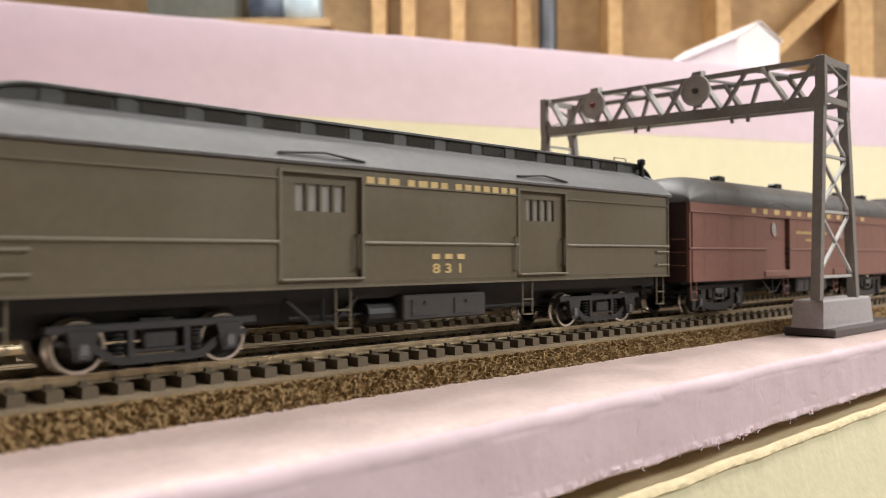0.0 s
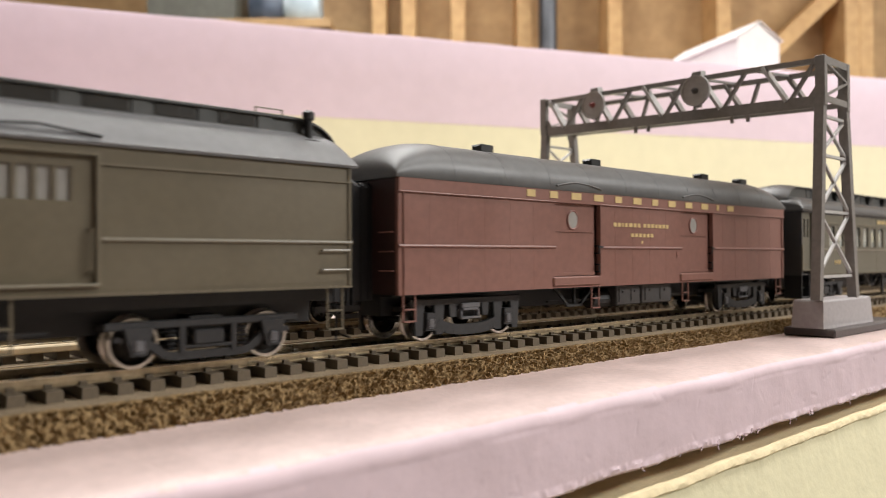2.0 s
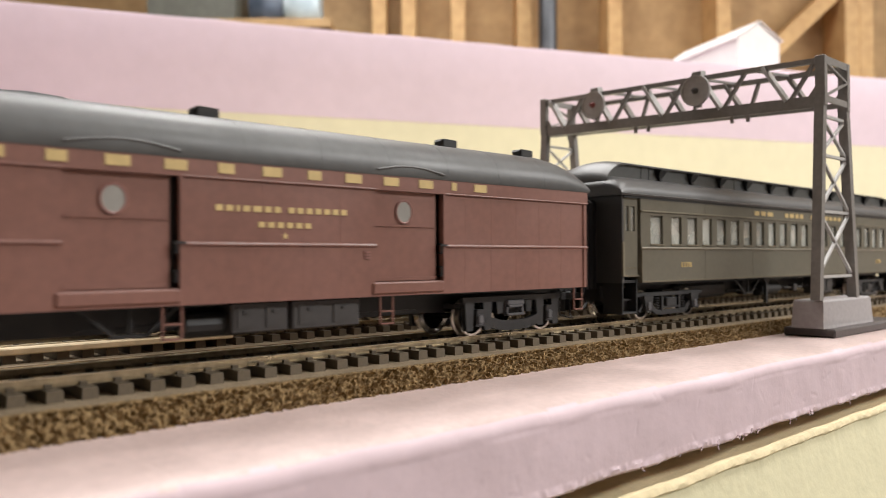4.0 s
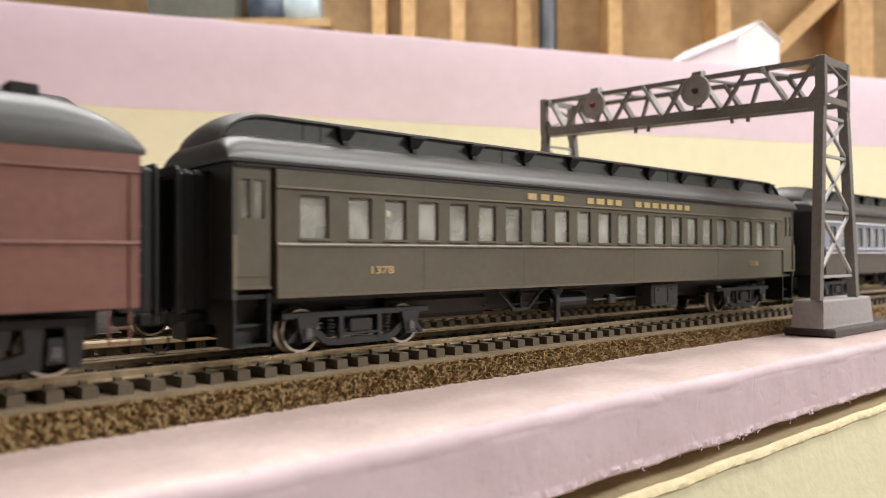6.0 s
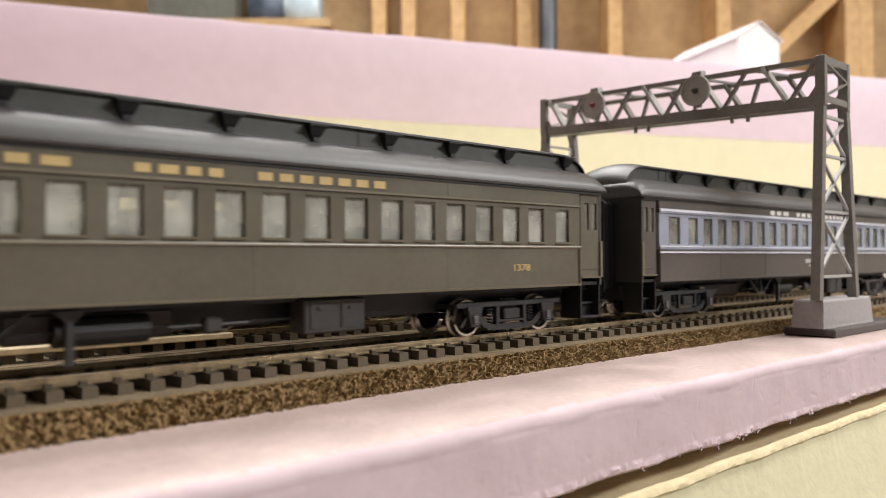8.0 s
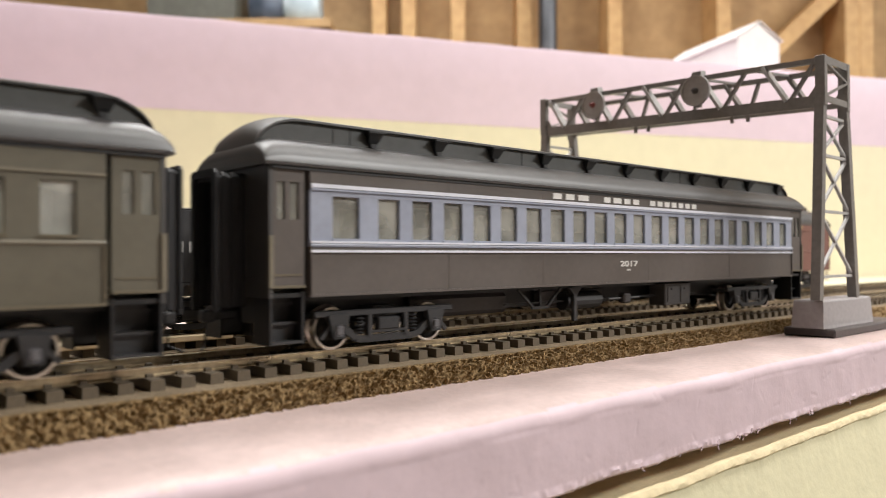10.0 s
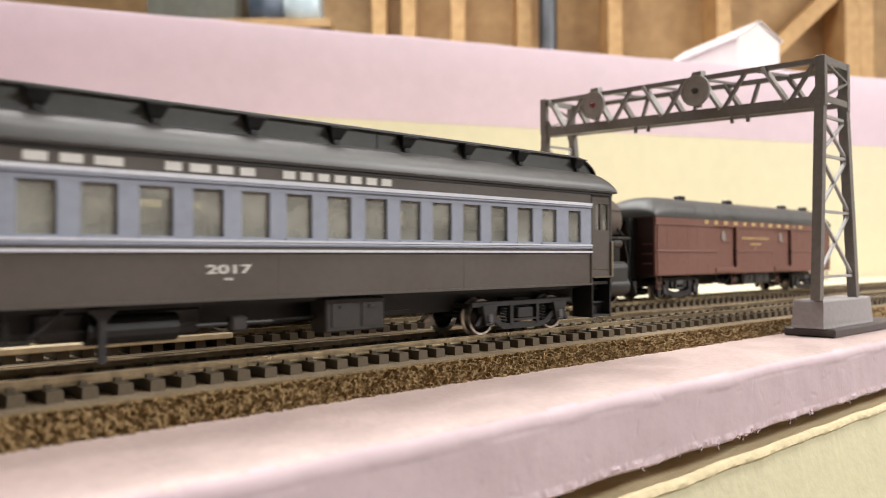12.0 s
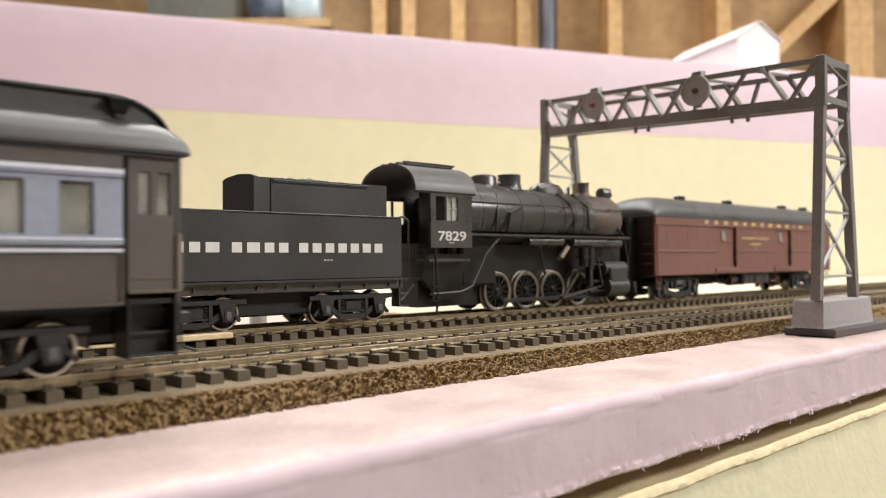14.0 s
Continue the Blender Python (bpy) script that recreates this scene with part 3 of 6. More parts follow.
def arch_frame(bm, a, b, half, z0, z1, w):
    """A doorway-shaped frame in one piece, from a to b along the car."""
    out = [(-half, z0), (-half, z1 - 0.001), (-half + 0.001, z1), (half - 0.001, z1), (half, z1 - 0.001), (half, z0)]
    inn = [(-half + w, z0), (-half + w, z1 - w - 0.0006), (-half + w + 0.0006, z1 - w), (half - w - 0.0006, z1 - w), (half - w, z1 - w - 0.0006), (half - w, z0)]
    rows = [[bm.verts.new((x, y, z)) for y, z in ring] for x in (a, b) for ring in (out, inn)]
    for p, q in ((0, 1), (1, 3), (3, 2), (2, 0)):
        for i in range(5):
            bm.faces.new((rows[p][i], rows[p][i + 1], rows[q][i + 1], rows[q][i]))
    for i in (0, 5):
        bm.faces.new((rows[0][i], rows[1][i], rows[3][i], rows[2][i]))
    bmesh.ops.recalc_face_normals(bm, faces=bm.faces)


def diaphragm(car, x, way, n=4):
    """Folded bellows round the end door behind a flat striker plate."""
    end = 0.0012 * n
    bm = bmesh.new()
    arch_frame(bm, *sorted((x + way * end, x + way * (end + 0.0007))), 0.0066, 0.0105, 0.0432, 0.0018)
    d = part("diaphragm", bm, M_DIAPH, car, "black folded bellows")
    for i in range(n):
        bm = bmesh.new()
        arch_frame(bm, *sorted((x + way * 0.0012 * i, x + way * (0.0012 * i + 0.00115))), 0.0061 - 0.0003 * (i % 2), 0.0115, 0.0426 - 0.0003 * (i % 2), 0.0016)
        part("bellows_fold", bm, M_DIAPH, d)
    return d


def stirrup(bm, x, y, z0, z1, w=0.0042):
    for e in (-1, 1):
        beam(bm, (x + e * w / 2, y, z1), (x + e * w / 2, y, z0), 0.0004, 0.0004)
    for z in (z0, z0 + (z1 - z0) * 0.45):
        box(bm, x - w / 2, x + w / 2, y - 0.0006, y + 0.0005, z - 0.0002, z + 0.0002)


def arch(n, half, z0, rise, power=2.3):
    """Half-ellipse points across the car from -y to +y."""
    pts = []
    for i in range(n + 1):
        a = math.pi * i / n
        y = -half * math.copysign(abs(math.cos(a)) ** (2 / power), math.cos(a))
        pts.append((y, z0 + rise * abs(math.sin(a)) ** (2 / power)))
    return pts


def end_curve(x, L, reach):
    d = min(x, L - x)
    if d >= reach:
        return 1.0
    u = 1 - d / reach
    return math.sqrt(max(0.0, 1 - u * u))


def stations(L, reach, n=9):
    a = [reach * (1 - math.cos(math.pi / 2 * i / n)) for i in range(n + 1)]
    return a + [L / 2] + [L - v for v in reversed(a)]


def clerestory_roof(car, L, z_eave, m_low, m_side, m_top, half=W + 0.0006, over=0.0015, reach=0.020, base_h=0.0075, cler_h=0.0036, cap_h=0.0016, cler_half=0.0100, deck_round=1.0):
    """Lower deck, upright clerestory sides and a crowned upper deck that dips to the ends."""
    bm = bmesh.new()
    for i, _ in enumerate([0]):
        secs = []
        for x in stations(L + 2 * over, reach * 0.55):
            k = 0.35 + 0.65 * end_curve(x, L + 2 * over, reach * 0.55)
            xx = x - over
            pts = [(-half, z_eave - 0.0006), (-half - 0.0003, z_eave)]
            for j in range(11):
                u = j / 10
                a = math.pi / 2 * u
                y = -half + (half - cler_half + 0.001) * (1 - math.cos(a)) ** deck_round
                pts.append((y, z_eave + 0.0002 + k * base_h * math.sin(a)))
            pts += [(-y, z) for y, z in reversed(pts)]
            secs.append([(xx, y, z) for y, z in pts])
        loft(bm, secs)
    bmesh.ops.recalc_face_normals(bm, faces=bm.faces)
    roof = part("roof", bm, m_low, car, smooth=True)
    zb = z_eave + base_h
    bm = bmesh.new()
    L2 = L - 0.001
    secs = []
    for x in stations(L2, reach):
        k = end_curve(x, L2, reach)
        top = z_eave + 0.003 + (zb + cler_h - z_eave - 0.003) * k
        secs.append([(x + 0.0005, y, z) for y, z in ((-cler_half, z_eave + 0.001), (-cler_half, top), (cler_half, top), (cler_half, z_eave + 0.001))])
    loft(bm, secs)
    bmesh.ops.recalc_face_normals(bm, faces=bm.faces)
    part("clerestory", bm, m_side, roof, smooth=True)
    bm = bmesh.new()
    secs = []
    for x in stations(L2 + 0.002, reach):
        k = end_curve(x, L2 + 0.002, reach)
        base = z_eave + 0.003 + (zb + cler_h - z_eave - 0.003) * k
        pts = [(-cler_half - 0.0009, base - 0.0003)] + [(-cler_half - 0.0009 + (2 * cler_half + 0.0018) * j / 12, base + 0.0002 + cap_h * (1 - (2 * j / 12 - 1) ** 2)) for j in range(13)] + [(cler_half + 0.0009, base - 0.0003)]
        secs.append([(x - 0.0005, y, z) for y, z in pts])
    loft(bm, secs)
    bmesh.ops.recalc_face_normals(bm, faces=bm.faces)
    part("upper_deck", bm, m_top, roof, smooth=True)
    bm = bmesh.new()
    for s in (-1, 1):
        box(bm, reach * 0.7, L - reach * 0.7, s * cler_half - 0.0006, s * cler_half + 0.0006, zb - 0.0003, zb + 0.0002)
    # coach drip rails take the pale grey as a painted catch of light
    part("drip_rail", bm, M_JOURNAL if m_low == M_ROOFBLK else m_low, roof)
    return roof, zb, cler_half


def underframe(car, L, rows, queen):
    bm = bmesh.new()
    box(bm, 0.004, L - 0.004, -0.0045, 0.0045, 0.0070, 0.0125)
    box(bm, 0.002, L - 0.002, -0.0120, 0.0120, 0.0124, 0.0157)
    for q in queen:
        for s in (-1, 1):
            beam(bm, (q - 0.010, s * 0.0135, 0.0130), (q - 0.003, s * 0.0135, 0.0072), 0.0007, 0.0007)
            beam(bm, (q + 0.010, s * 0.0135, 0.0130), (q + 0.003, s * 0.0135, 0.0072), 0.0007, 0.0007)
            box(bm, q - 0.004, q + 0.004, s * 0.0135 - 0.0004, s * 0.0135 + 0.0004, 0.0068, 0.0076)
            beam(bm, (q, s * 0.0135, 0.0130), (q, s * 0.0135, 0.0072), 0.0007, 0.0007)
    for s in (-1, 1):
        beam(bm, (L * 0.3, s * 0.0105, 0.0085), (L * 0.7, s * 0.0105, 0.0085), 0.0006, 0.0006)
    rod(bm, (L * 0.40, -0.010, 0.0085), (L * 0.40 + 0.018, -0.010, 0.0085), 0.0030, 14)
    rod(bm, (L * 0.36, 0.008, 0.009), (L * 0.36 + 0.022, 0.008, 0.009), 0.0033, 14)
    u = part("underframe", bm, M_BLACK, car)
    for x0, x1, z0 in rows:
        bm = boxes((x0, x1, -0.0150, -0.0080, z0, 0.0130), bev=0.0004)
        n = 2
        for i in range(n):
            xx = x0 + (x1 - x0) * (i + 0.5) / n
            box(bm, xx - (x1 - x0) * 0.16, xx + (x1 - x0) * 0.16, -0.0153, -0.0149, z0 + 0.0012, 0.0118)
            box(bm, xx - 0.0008, xx + 0.0008, -0.0157, -0.0152, 0.0105, 0.0112)
        part("equipment_box", bm, M_EQUIP, car)
    return u


def vent(bm, x, y, z, way=-1):
    """Small hooded roof ventilator: a scoop that widens upwards, a lid and a foot."""
    rows = ((0.0011, 0.0006, -0.0018), (0.0016, 0.0012, -0.0010), (0.0023, 0.0022, 0.0008), (0.0024, 0.0024, 0.0012))
    loft(bm, [[(x - w, y, z + h), (x - w, y + way * d, z + h), (x + w, y + way * d, z + h), (x + w, y, z + h)] for w, d, h in rows])
    loft(bm, [[(x - 0.0027, y, z + h), (x - 0.0027, y + way * 0.0028, z + h - 0.0003), (x + 0.0027, y + way * 0.0028, z + h - 0.0003), (x + 0.0027, y, z + h)] for h in (0.0012, 0.0015)])
    box(bm, x - 0.0008, x + 0.0008, *sorted((y, y + way * 0.0010)), z - 0.0028, z - 0.0017)
    bmesh.ops.recalc_face_normals(bm, faces=bm.faces)


def grab(bm, pts, r=0.00022):
    pipe(bm, pts, r, 6)


def side_with_holes(bm, x0, x1, z0, z1, holes, y, thick):
    """One connected car side with window holes: (xa, xb, za, zb) each, all between the same heights."""
    hz0, hz1 = holes[0][2], holes[0][3]
    xs = sorted({x0, x1, *(h[0] for h in holes), *(h[1] for h in holes)})
    zs = [z0, hz0, hz1, z1]
    open_cols = {xs.index(h[0]) for h in holes}
    solid = lambda i, k: 0 <= i < len(xs) - 1 and 0 <= k < 3 and not (k == 1 and i in open_cols)
    va = [[bm.verts.new((x, y, z)) for z in zs] for x in xs]
    vb = [[bm.verts.new((x, y + thick, z)) for z in zs] for x in xs]
    made = []
    for i in range(len(xs) - 1):
        for k in range(3):
            if not solid(i, k):
                continue
            made.append(bm.faces.new((va[i][k], va[i + 1][k], va[i + 1][k + 1], va[i][k + 1])))
            made.append(bm.faces.new((vb[i][k], vb[i][k + 1], vb[i + 1][k + 1], vb[i + 1][k])))
            for di, dk, p, q in ((-1, 0, (i, k), (i, k + 1)), (1, 0, (i + 1, k), (i + 1, k + 1)), (0, -1, (i, k), (i + 1, k)), (0, 1, (i, k + 1), (i + 1, k + 1))):
                if not solid(i + di, k + dk):
                    made.append(bm.faces.new((va[p[0]][p[1]], va[q[0]][q[1]], vb[q[0]][q[1]], vb[p[0]][p[1]])))
    bmesh.ops.recalc_face_normals(bm, faces=made)


def shell(car, L, s, e, holes, material, end_material):
    """Two side walls, two end walls, floor pan: the parts of a box-shaped car."""
    sides = []
    for sgn in (-1, 1):
        bm = bmesh.new()
        side_with_holes(bm, 0, L, s, e, holes, sgn * W, -sgn * 0.0012)
        sides.append(part("side_wall", bm, material, car))
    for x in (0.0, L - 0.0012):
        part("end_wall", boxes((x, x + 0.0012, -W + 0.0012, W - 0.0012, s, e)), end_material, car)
    part("floor_pan", boxes((0.0012, L - 0.0012, -W + 0.0012, W - 0.0012, s, s + 0.001)), M_BLACK, car)
    part("ceiling_pan", boxes((0.0012, L - 0.0012, -W + 0.0012, W - 0.0012, e - 0.001, e)), M_BLACK, car)
    return sides[0]


def zc(z):
    """World millimetres to car height in metres."""
    return z / 1000 - ZR


def round_ring(bm, x, z, y, rx, rz, tube, n=20):
    pts = [(x + rx * math.cos(2 * math.pi * i / n), y, z + rz * math.sin(2 * math.pi * i / n)) for i in range(n + 1)]
    pipe(bm, pts, tube, 5)


def disc(bm, x, z, y, rx, rz, d=0.0002, n=20):
    m = Matrix.Translation((x, y, z)) @ Matrix.Rotation(radians(90), 4, "X") @ Matrix.Diagonal((rx, rz, 1, 1))
    lathe(bm, [(1, 0), (1, d)], m, n)


# the olive baggage car
def baggage_car_olive():
    L = 0.2176
    car = thing("baggage_car", "olive green baggage car with clerestory roof and gold lettering", "model railway car", group="cars of the passing train")
    e, s = zc(53.6), zc(24.3)
    d1, d2 = (0.0598, 0.0815), (0.1383, 0.1590)
    body = shell(car, L, s, e, [(d1[0], d1[1], zc(26.6), zc(51.0)), (d2[0], d2[1], zc(26.6), zc(51.0))], M_OLIVE, M_OLIVE)
    # trim: letter board edge, belt rail, side sill, end posts
    bm = bmesh.new()
    for sgn in (-1, 1):
        ya, yb = sorted((sgn * W, sgn * (W + 0.0004)))
        box(bm, 0.0, L, ya, yb, e - 0.0006, e)
        for a, b in ((0.0, d1[0] - 0.001), (d1[1] + 0.001, d2[0] - 0.001), (d2[1] + 0.001, L)):
            rod(bm, (a, sgn * W, zc(35.05)), (b, sgn * W, zc(35.05)), 0.00055, 10)
            box(bm, a, b, ya, ya + 0.0003 if sgn < 0 else yb, zc(49.3), zc(49.7))
        box(bm, 0, L, ya, yb, s, s + 0.0005)
        for a, b in (d1, d2):
            box(bm, a - 0.0009, a - 0.0001, ya, yb, zc(26.2), zc(51.6))
            box(bm, b + 0.0001, b + 0.0009, ya, yb, zc(26.2), zc(51.6))
            box(bm, a - 0.0009, b + 0.0009, ya, yb, zc(51.0), zc(51.7))
        for x in (0.0003, L - 0.0009):
            box(bm, x, x + 0.0006, ya, yb, s, e)
    part("trim", bm, M_TRIM0, body)
    for sgn in (-1, 1):
        for a, b in (d1, d2):
            ya, yb = sorted((sgn * (W - 0.0006), sgn * (W + 0.0011)))
            part("door_sill", boxes((a - 0.0004, b + 0.0004, ya, yb, zc(26.2), zc(26.75)), bev=0.0001), M_TRIM, body, "light olive door sill")
    for a, b in (d1, d2):
        bm = bmesh.new()
        wn = 4
        x0, x1 = a + 0.0035, b - 0.0038
        hw = (x1 - x0) / wn
        holes = [(x0 + i * hw + 0.0004, x0 + (i + 1) * hw - 0.0004, zc(42.3), zc(48.7)) for i in range(wn)]
        side_with_holes(bm, a, b, zc(26.6), zc(51.0), holes, -W + 0.0008, 0.0010)
        door = part("baggage_door", bm, M_OLIVE, car)
        for h in holes:
            part("door_pane", boxes((h[0], h[1], -W + 0.0015, -W + 0.0017, h[2], h[3])), M_GREYWIN, door, "milky grey pane")
        bm = bmesh.new()
        grab(bm, [(b - 0.0010, -W + 0.0006, zc(29)), (b - 0.0010, -W - 0.0006, zc(29)), (b - 0.0010, -W - 0.0006, zc(37)), (b - 0.0010, -W + 0.0006, zc(37))], 0.0003)
        part("door_handle", bm, M_OLIVE, door)
        box_bm = boxes((a, b, W - 0.0018, W - 0.0008, zc(26.6), zc(51.0)))
        part("baggage_door", box_bm, M_OLIVE, car)
    # rivets along the door posts and sill
    bm = bmesh.new()
    for a, b in (d1, d2):
        for xx in (a - 0.0013, b + 0.0013):
            z = zc(27.5)
            while z < zc(50):
                box(bm, xx - 0.00012, xx + 0.00012, -W - 0.00014, -W, z, z + 0.00024)
                z += 0.0011
    x = 0.002
    while x < L:
        box(bm, x, x + 0.00024, -W - 0.00014, -W, s + 0.0012, s + 0.00144)
        x += 0.0014
    tagged(part("rivets", bm, M_OLIVE, body), kind="stuff")
    # grab irons
    for x0, x1 in ((0.0010, 0.0085), (L - 0.0085, L - 0.0012)):
        for z in (zc(28.6), zc(33.2)):
            bm = bmesh.new()
            grab(bm, [(x0, -W, z), (x0, -W - 0.0009, z), (x1, -W - 0.0009, z), (x1, -W, z)], 0.00028)
            part("grab_iron", bm, M_TRIM, body)
    for x in (d2[0] - 0.0022,):
        bm = bmesh.new()
        grab(bm, [(x, -W, zc(27.6)), (x, -W - 0.0009, zc(27.6)), (x, -W - 0.0009, zc(37.2)), (x, -W, zc(37.2))], 0.0003)
        part("grab_iron", bm, M_TRIM, body)
    # awning rods over the doors
    for a, b in (d1, d2):
        bm = bmesh.new()
        m = (a + b) / 2
        grab(bm, [(a - 0.001, -W - 0.0003, e + 0.0016), (m, -W - 0.0006, e + 0.0024), (b + 0.001, -W - 0.0003, e + 0.0012)], 0.0003)
        part("drip_strip", bm, M_BLACK, body)
    roof, zb, ch = clerestory_roof(car, L, e, M_ROOFGREY, M_CLER, M_CLER, deck_round=0.62, reach=0.012, base_h=0.0075, cler_h=0.0036)
    x = 0.012
    while x < L - 0.016:
        part("clerestory_post", boxes((x, x + 0.0036, -ch - 0.0004, -ch, zb + 0.0002, zb + 0.0036)), M_CLER, roof)
        x += 0.0142
    x = 0.0168
    while x < L - 0.020:
        part("clerestory_window", boxes((x, x + 0.0086, -ch - 0.00025, -ch, zb + 0.0006, zb + 0.0030)), M_DARKWIN, roof)
        x += 0.0142
    bm = bmesh.new()
    xs = L - 0.0085
    lathe(bm, [(0.0011, 0), (0.0011, 0.0050), (0.0017, 0.0054), (0.0017, 0.0066), (0.0010, 0.0070)], pose(xs, -0.0118, zb - 0.0032) @ Matrix.Diagonal((0.85, 0.85, 1.25, 1)), 14)
    box(bm, xs - 0.0017, xs + 0.0017, -0.0135, -0.0098, zb - 0.0042, zb - 0.0016)
    box(bm, xs - 0.0004, xs + 0.0004, -0.0112, -0.0098, zb + 0.0018, zb + 0.0024)
    part("smoke_jack", bm, M_BLACK, roof, smooth=True)
    bm = bmesh.new()
    grab(bm, [(xs - 0.0125, -0.009, zb + 0.004), (xs - 0.0125, -0.009, zb + 0.0054), (xs - 0.0055, -0.009, zb + 0.0054), (xs - 0.0055, -0.009, zb + 0.004)], 0.00025)
    part("roof_grab", bm, M_TRIM, roof)
    marks("lettering", ["mmw", "mwmm", "mmmmmmm"], d1[1] + 0.0016, d2[0] - 0.0018, zc(50.4), 0.0022, -W - 0.00005, M_GOLD, body, "gold letter-like marks")
    marks("lettering", ["mmm"], 0.1043, 0.1160, zc(31.7), 0.0016, -W - 0.00005, M_GOLD, body, "gold letter-like marks", gap=0.6)
    text_mesh("car_number", "8 3 1", 0.0035, M_GOLD, body, pose(0.1100, -W - 0.0001, zc(28.4)), width=0.0102)
    truck(car, 0.0340, 0.0302, "cast")
    truck(car, 0.1836, 0.0302, "cast")
    underframe(car, L, [(0.0965, 0.1265, 0.0063)], [0.073])
    for x in (d1[1] - 0.0045, d2[0] + 0.0045, 0.003, L - 0.004):
        bm = bmesh.new()
        stirrup(bm, x, -W + 0.0012, 0.0058, s, 0.0042)
        part("step", bm, M_TRIM0, car)
    for x, w in ((0, -1), (L, 1)):
        coupler(car, x, w)
    diaphragm(car, L, 1, 5)
    return car, -0.24793 - L


# the red express car
def baggage_car_red():
    L = 0.2172
    car = thing("express_car", "tuscan red express car with rounded roof rolling along the front track", "model railway car", group="cars of the passing train")
    e, s = zc(52.8), zc(21.8)
    d1, d2 = (0.0612, 0.0834), (0.1332, 0.1552)
    # end walls get the darkened red, with their shade put into the colour
    body = shell(car, L, s, e, [(d1[0], d1[1], zc(25.4), zc(48.3)), (d2[0], d2[1], zc(25.4), zc(48.3))], M_RED, M_REDSHADE)
    bm = bmesh.new()
    for sgn in (-1, 1):
        ya, yb = sorted((sgn * W, sgn * (W + 0.0004)))
        box(bm, 0, L, ya, yb, zc(48.3), e)
        for a, b in ((0, d1[0]), (d1[1] + 0.0006, d2[0]), (d2[1] + 0.0006, L)):
            rod(bm, (a, sgn * W, zc(34.45)), (b, sgn * W, zc(34.45)), 0.0005, 10)
            rod(bm, (a, sgn * (W + 0.0003), zc(48.4)), (b, sgn * (W + 0.0003), zc(48.4)), 0.00025, 8)
        for x in (0.0015, L - 0.0020):
            box(bm, x, x + 0.0003, ya, yb, s, e)
        for a, b in (d1, d2):
            box(bm, b, b + 0.0007, sgn * W, sgn * (W + 0.0006), zc(25.4), zc(48.3)) if sgn > 0 else box(bm, b, b + 0.0007, -W - 0.0006, -W, zc(25.4), zc(48.3))
        x = 0.0105
        while x < L - 0.005:
            if not any(a - 0.002 < x < b + 0.002 for a, b in (d1, d2)):
                box(bm, x, x + 0.00018, *sorted((sgn * W, sgn * (W + 0.00003))), s, zc(48.3))
            x += 0.0102
    part("trim", bm, M_RED, body)
    for a, b in (d1, d2):
        part("door_sill", boxes((a - 0.0012, b + 0.0003, -W - 0.0006, -W + 0.001, zc(22.3), zc(25.3)), bev=0.0004), M_RED, body)
    for a, b in (d1, d2):
        # black sheet painting the shade in the slot at the door's edge
        part("door_gap_shade", boxes((b - 0.0017, b, -W + 0.0022, -W + 0.0026, zc(25.4), zc(48.3))), M_BLACK, car)
        door = part("baggage_door", boxes((a, b - 0.0017, -W + 0.0008, -W + 0.0022, zc(25.4), zc(48.3))), M_RED, car)
        part("door_rail", boxes((a + 0.0003, b - 0.0019, -W + 0.0005, -W + 0.0008, zc(39.3), zc(39.8))), M_RED, door)
        part("door_rail", boxes((a + 0.0003, b - 0.0019, -W + 0.0004, -W + 0.0008, zc(25.6), zc(26.5))), M_RED, door)
        bm = bmesh.new()
        xw = a + 0.0094
        disc(bm, xw, zc(43.1), -W + 0.0007, 0.0024, 0.0028, 0.0002)
        part("round_window", bm, M_GREYWIN, door, "milky round window")
        bm = bmesh.new()
        round_ring(bm, xw, zc(43.1), -W + 0.0006, 0.0025, 0.0029, 0.0003)
        part("window_ring", bm, M_REDTRIM, door)
        bm = bmesh.new()
        x = b - 0.0008
        for z in (29.0, 35.0):
            grab(bm, [(x, -W + 0.001, zc(z)), (x, -W - 0.0006, zc(z)), (x, -W - 0.0006, zc(z - 2.4)), (x, -W + 0.001, zc(z - 2.4))], 0.0003)
        box(bm, b - 0.0012, b + 0.0012, -W - 0.0009, -W - 0.0004, zc(34.4), zc(34.9))
        part("door_handle", bm, M_BLACK, door)
        part("baggage_door", boxes((a, b, W - 0.0022, W - 0.0014, zc(25.4), zc(48.3))), M_RED, car)
    bm = bmesh.new()
    for i in range(3):
        z = zc(31.2 + i * 0.7)
        box(bm, 0.1298, 0.1314, -W - 0.0003, -W, z, z + 0.0004)
    part("tag_board", bm, M_REDTRIM, body)
    # barrel roof with rounded ends
    bm = bmesh.new()
    secs = []
    for x in stations(L + 0.002, 0.019, 12):
        k = 0.06 + 0.94 * end_curve(x, L + 0.002, 0.019)
        pts = [(-W - 0.0005, e - 0.0008)] + [(y, z) for y, z in arch(20, W + 0.0007, e, 0.0108 * k, 2.5)] + [(W + 0.0005, e - 0.0008)]
        secs.append([(x - 0.001, y, z) for y, z in pts])
    loft(bm, secs)
    bmesh.ops.recalc_face_normals(bm, faces=bm.faces)
    roof = part("roof", bm, M_ROOF, car, smooth=True)
    bm = bmesh.new()
    for x in [0.019 + 0.0197 * i for i in range(10)]:
        ar = arch(20, W + 0.0007, e, 0.0108, 2.5)
        for p, q in zip(ar, ar[1:]):
            beam(bm, (x, p[0], p[1]), (x, q[0], q[1]), 0.00016, 0.00010)
    part("roof_seam", bm, M_ROOF, roof)
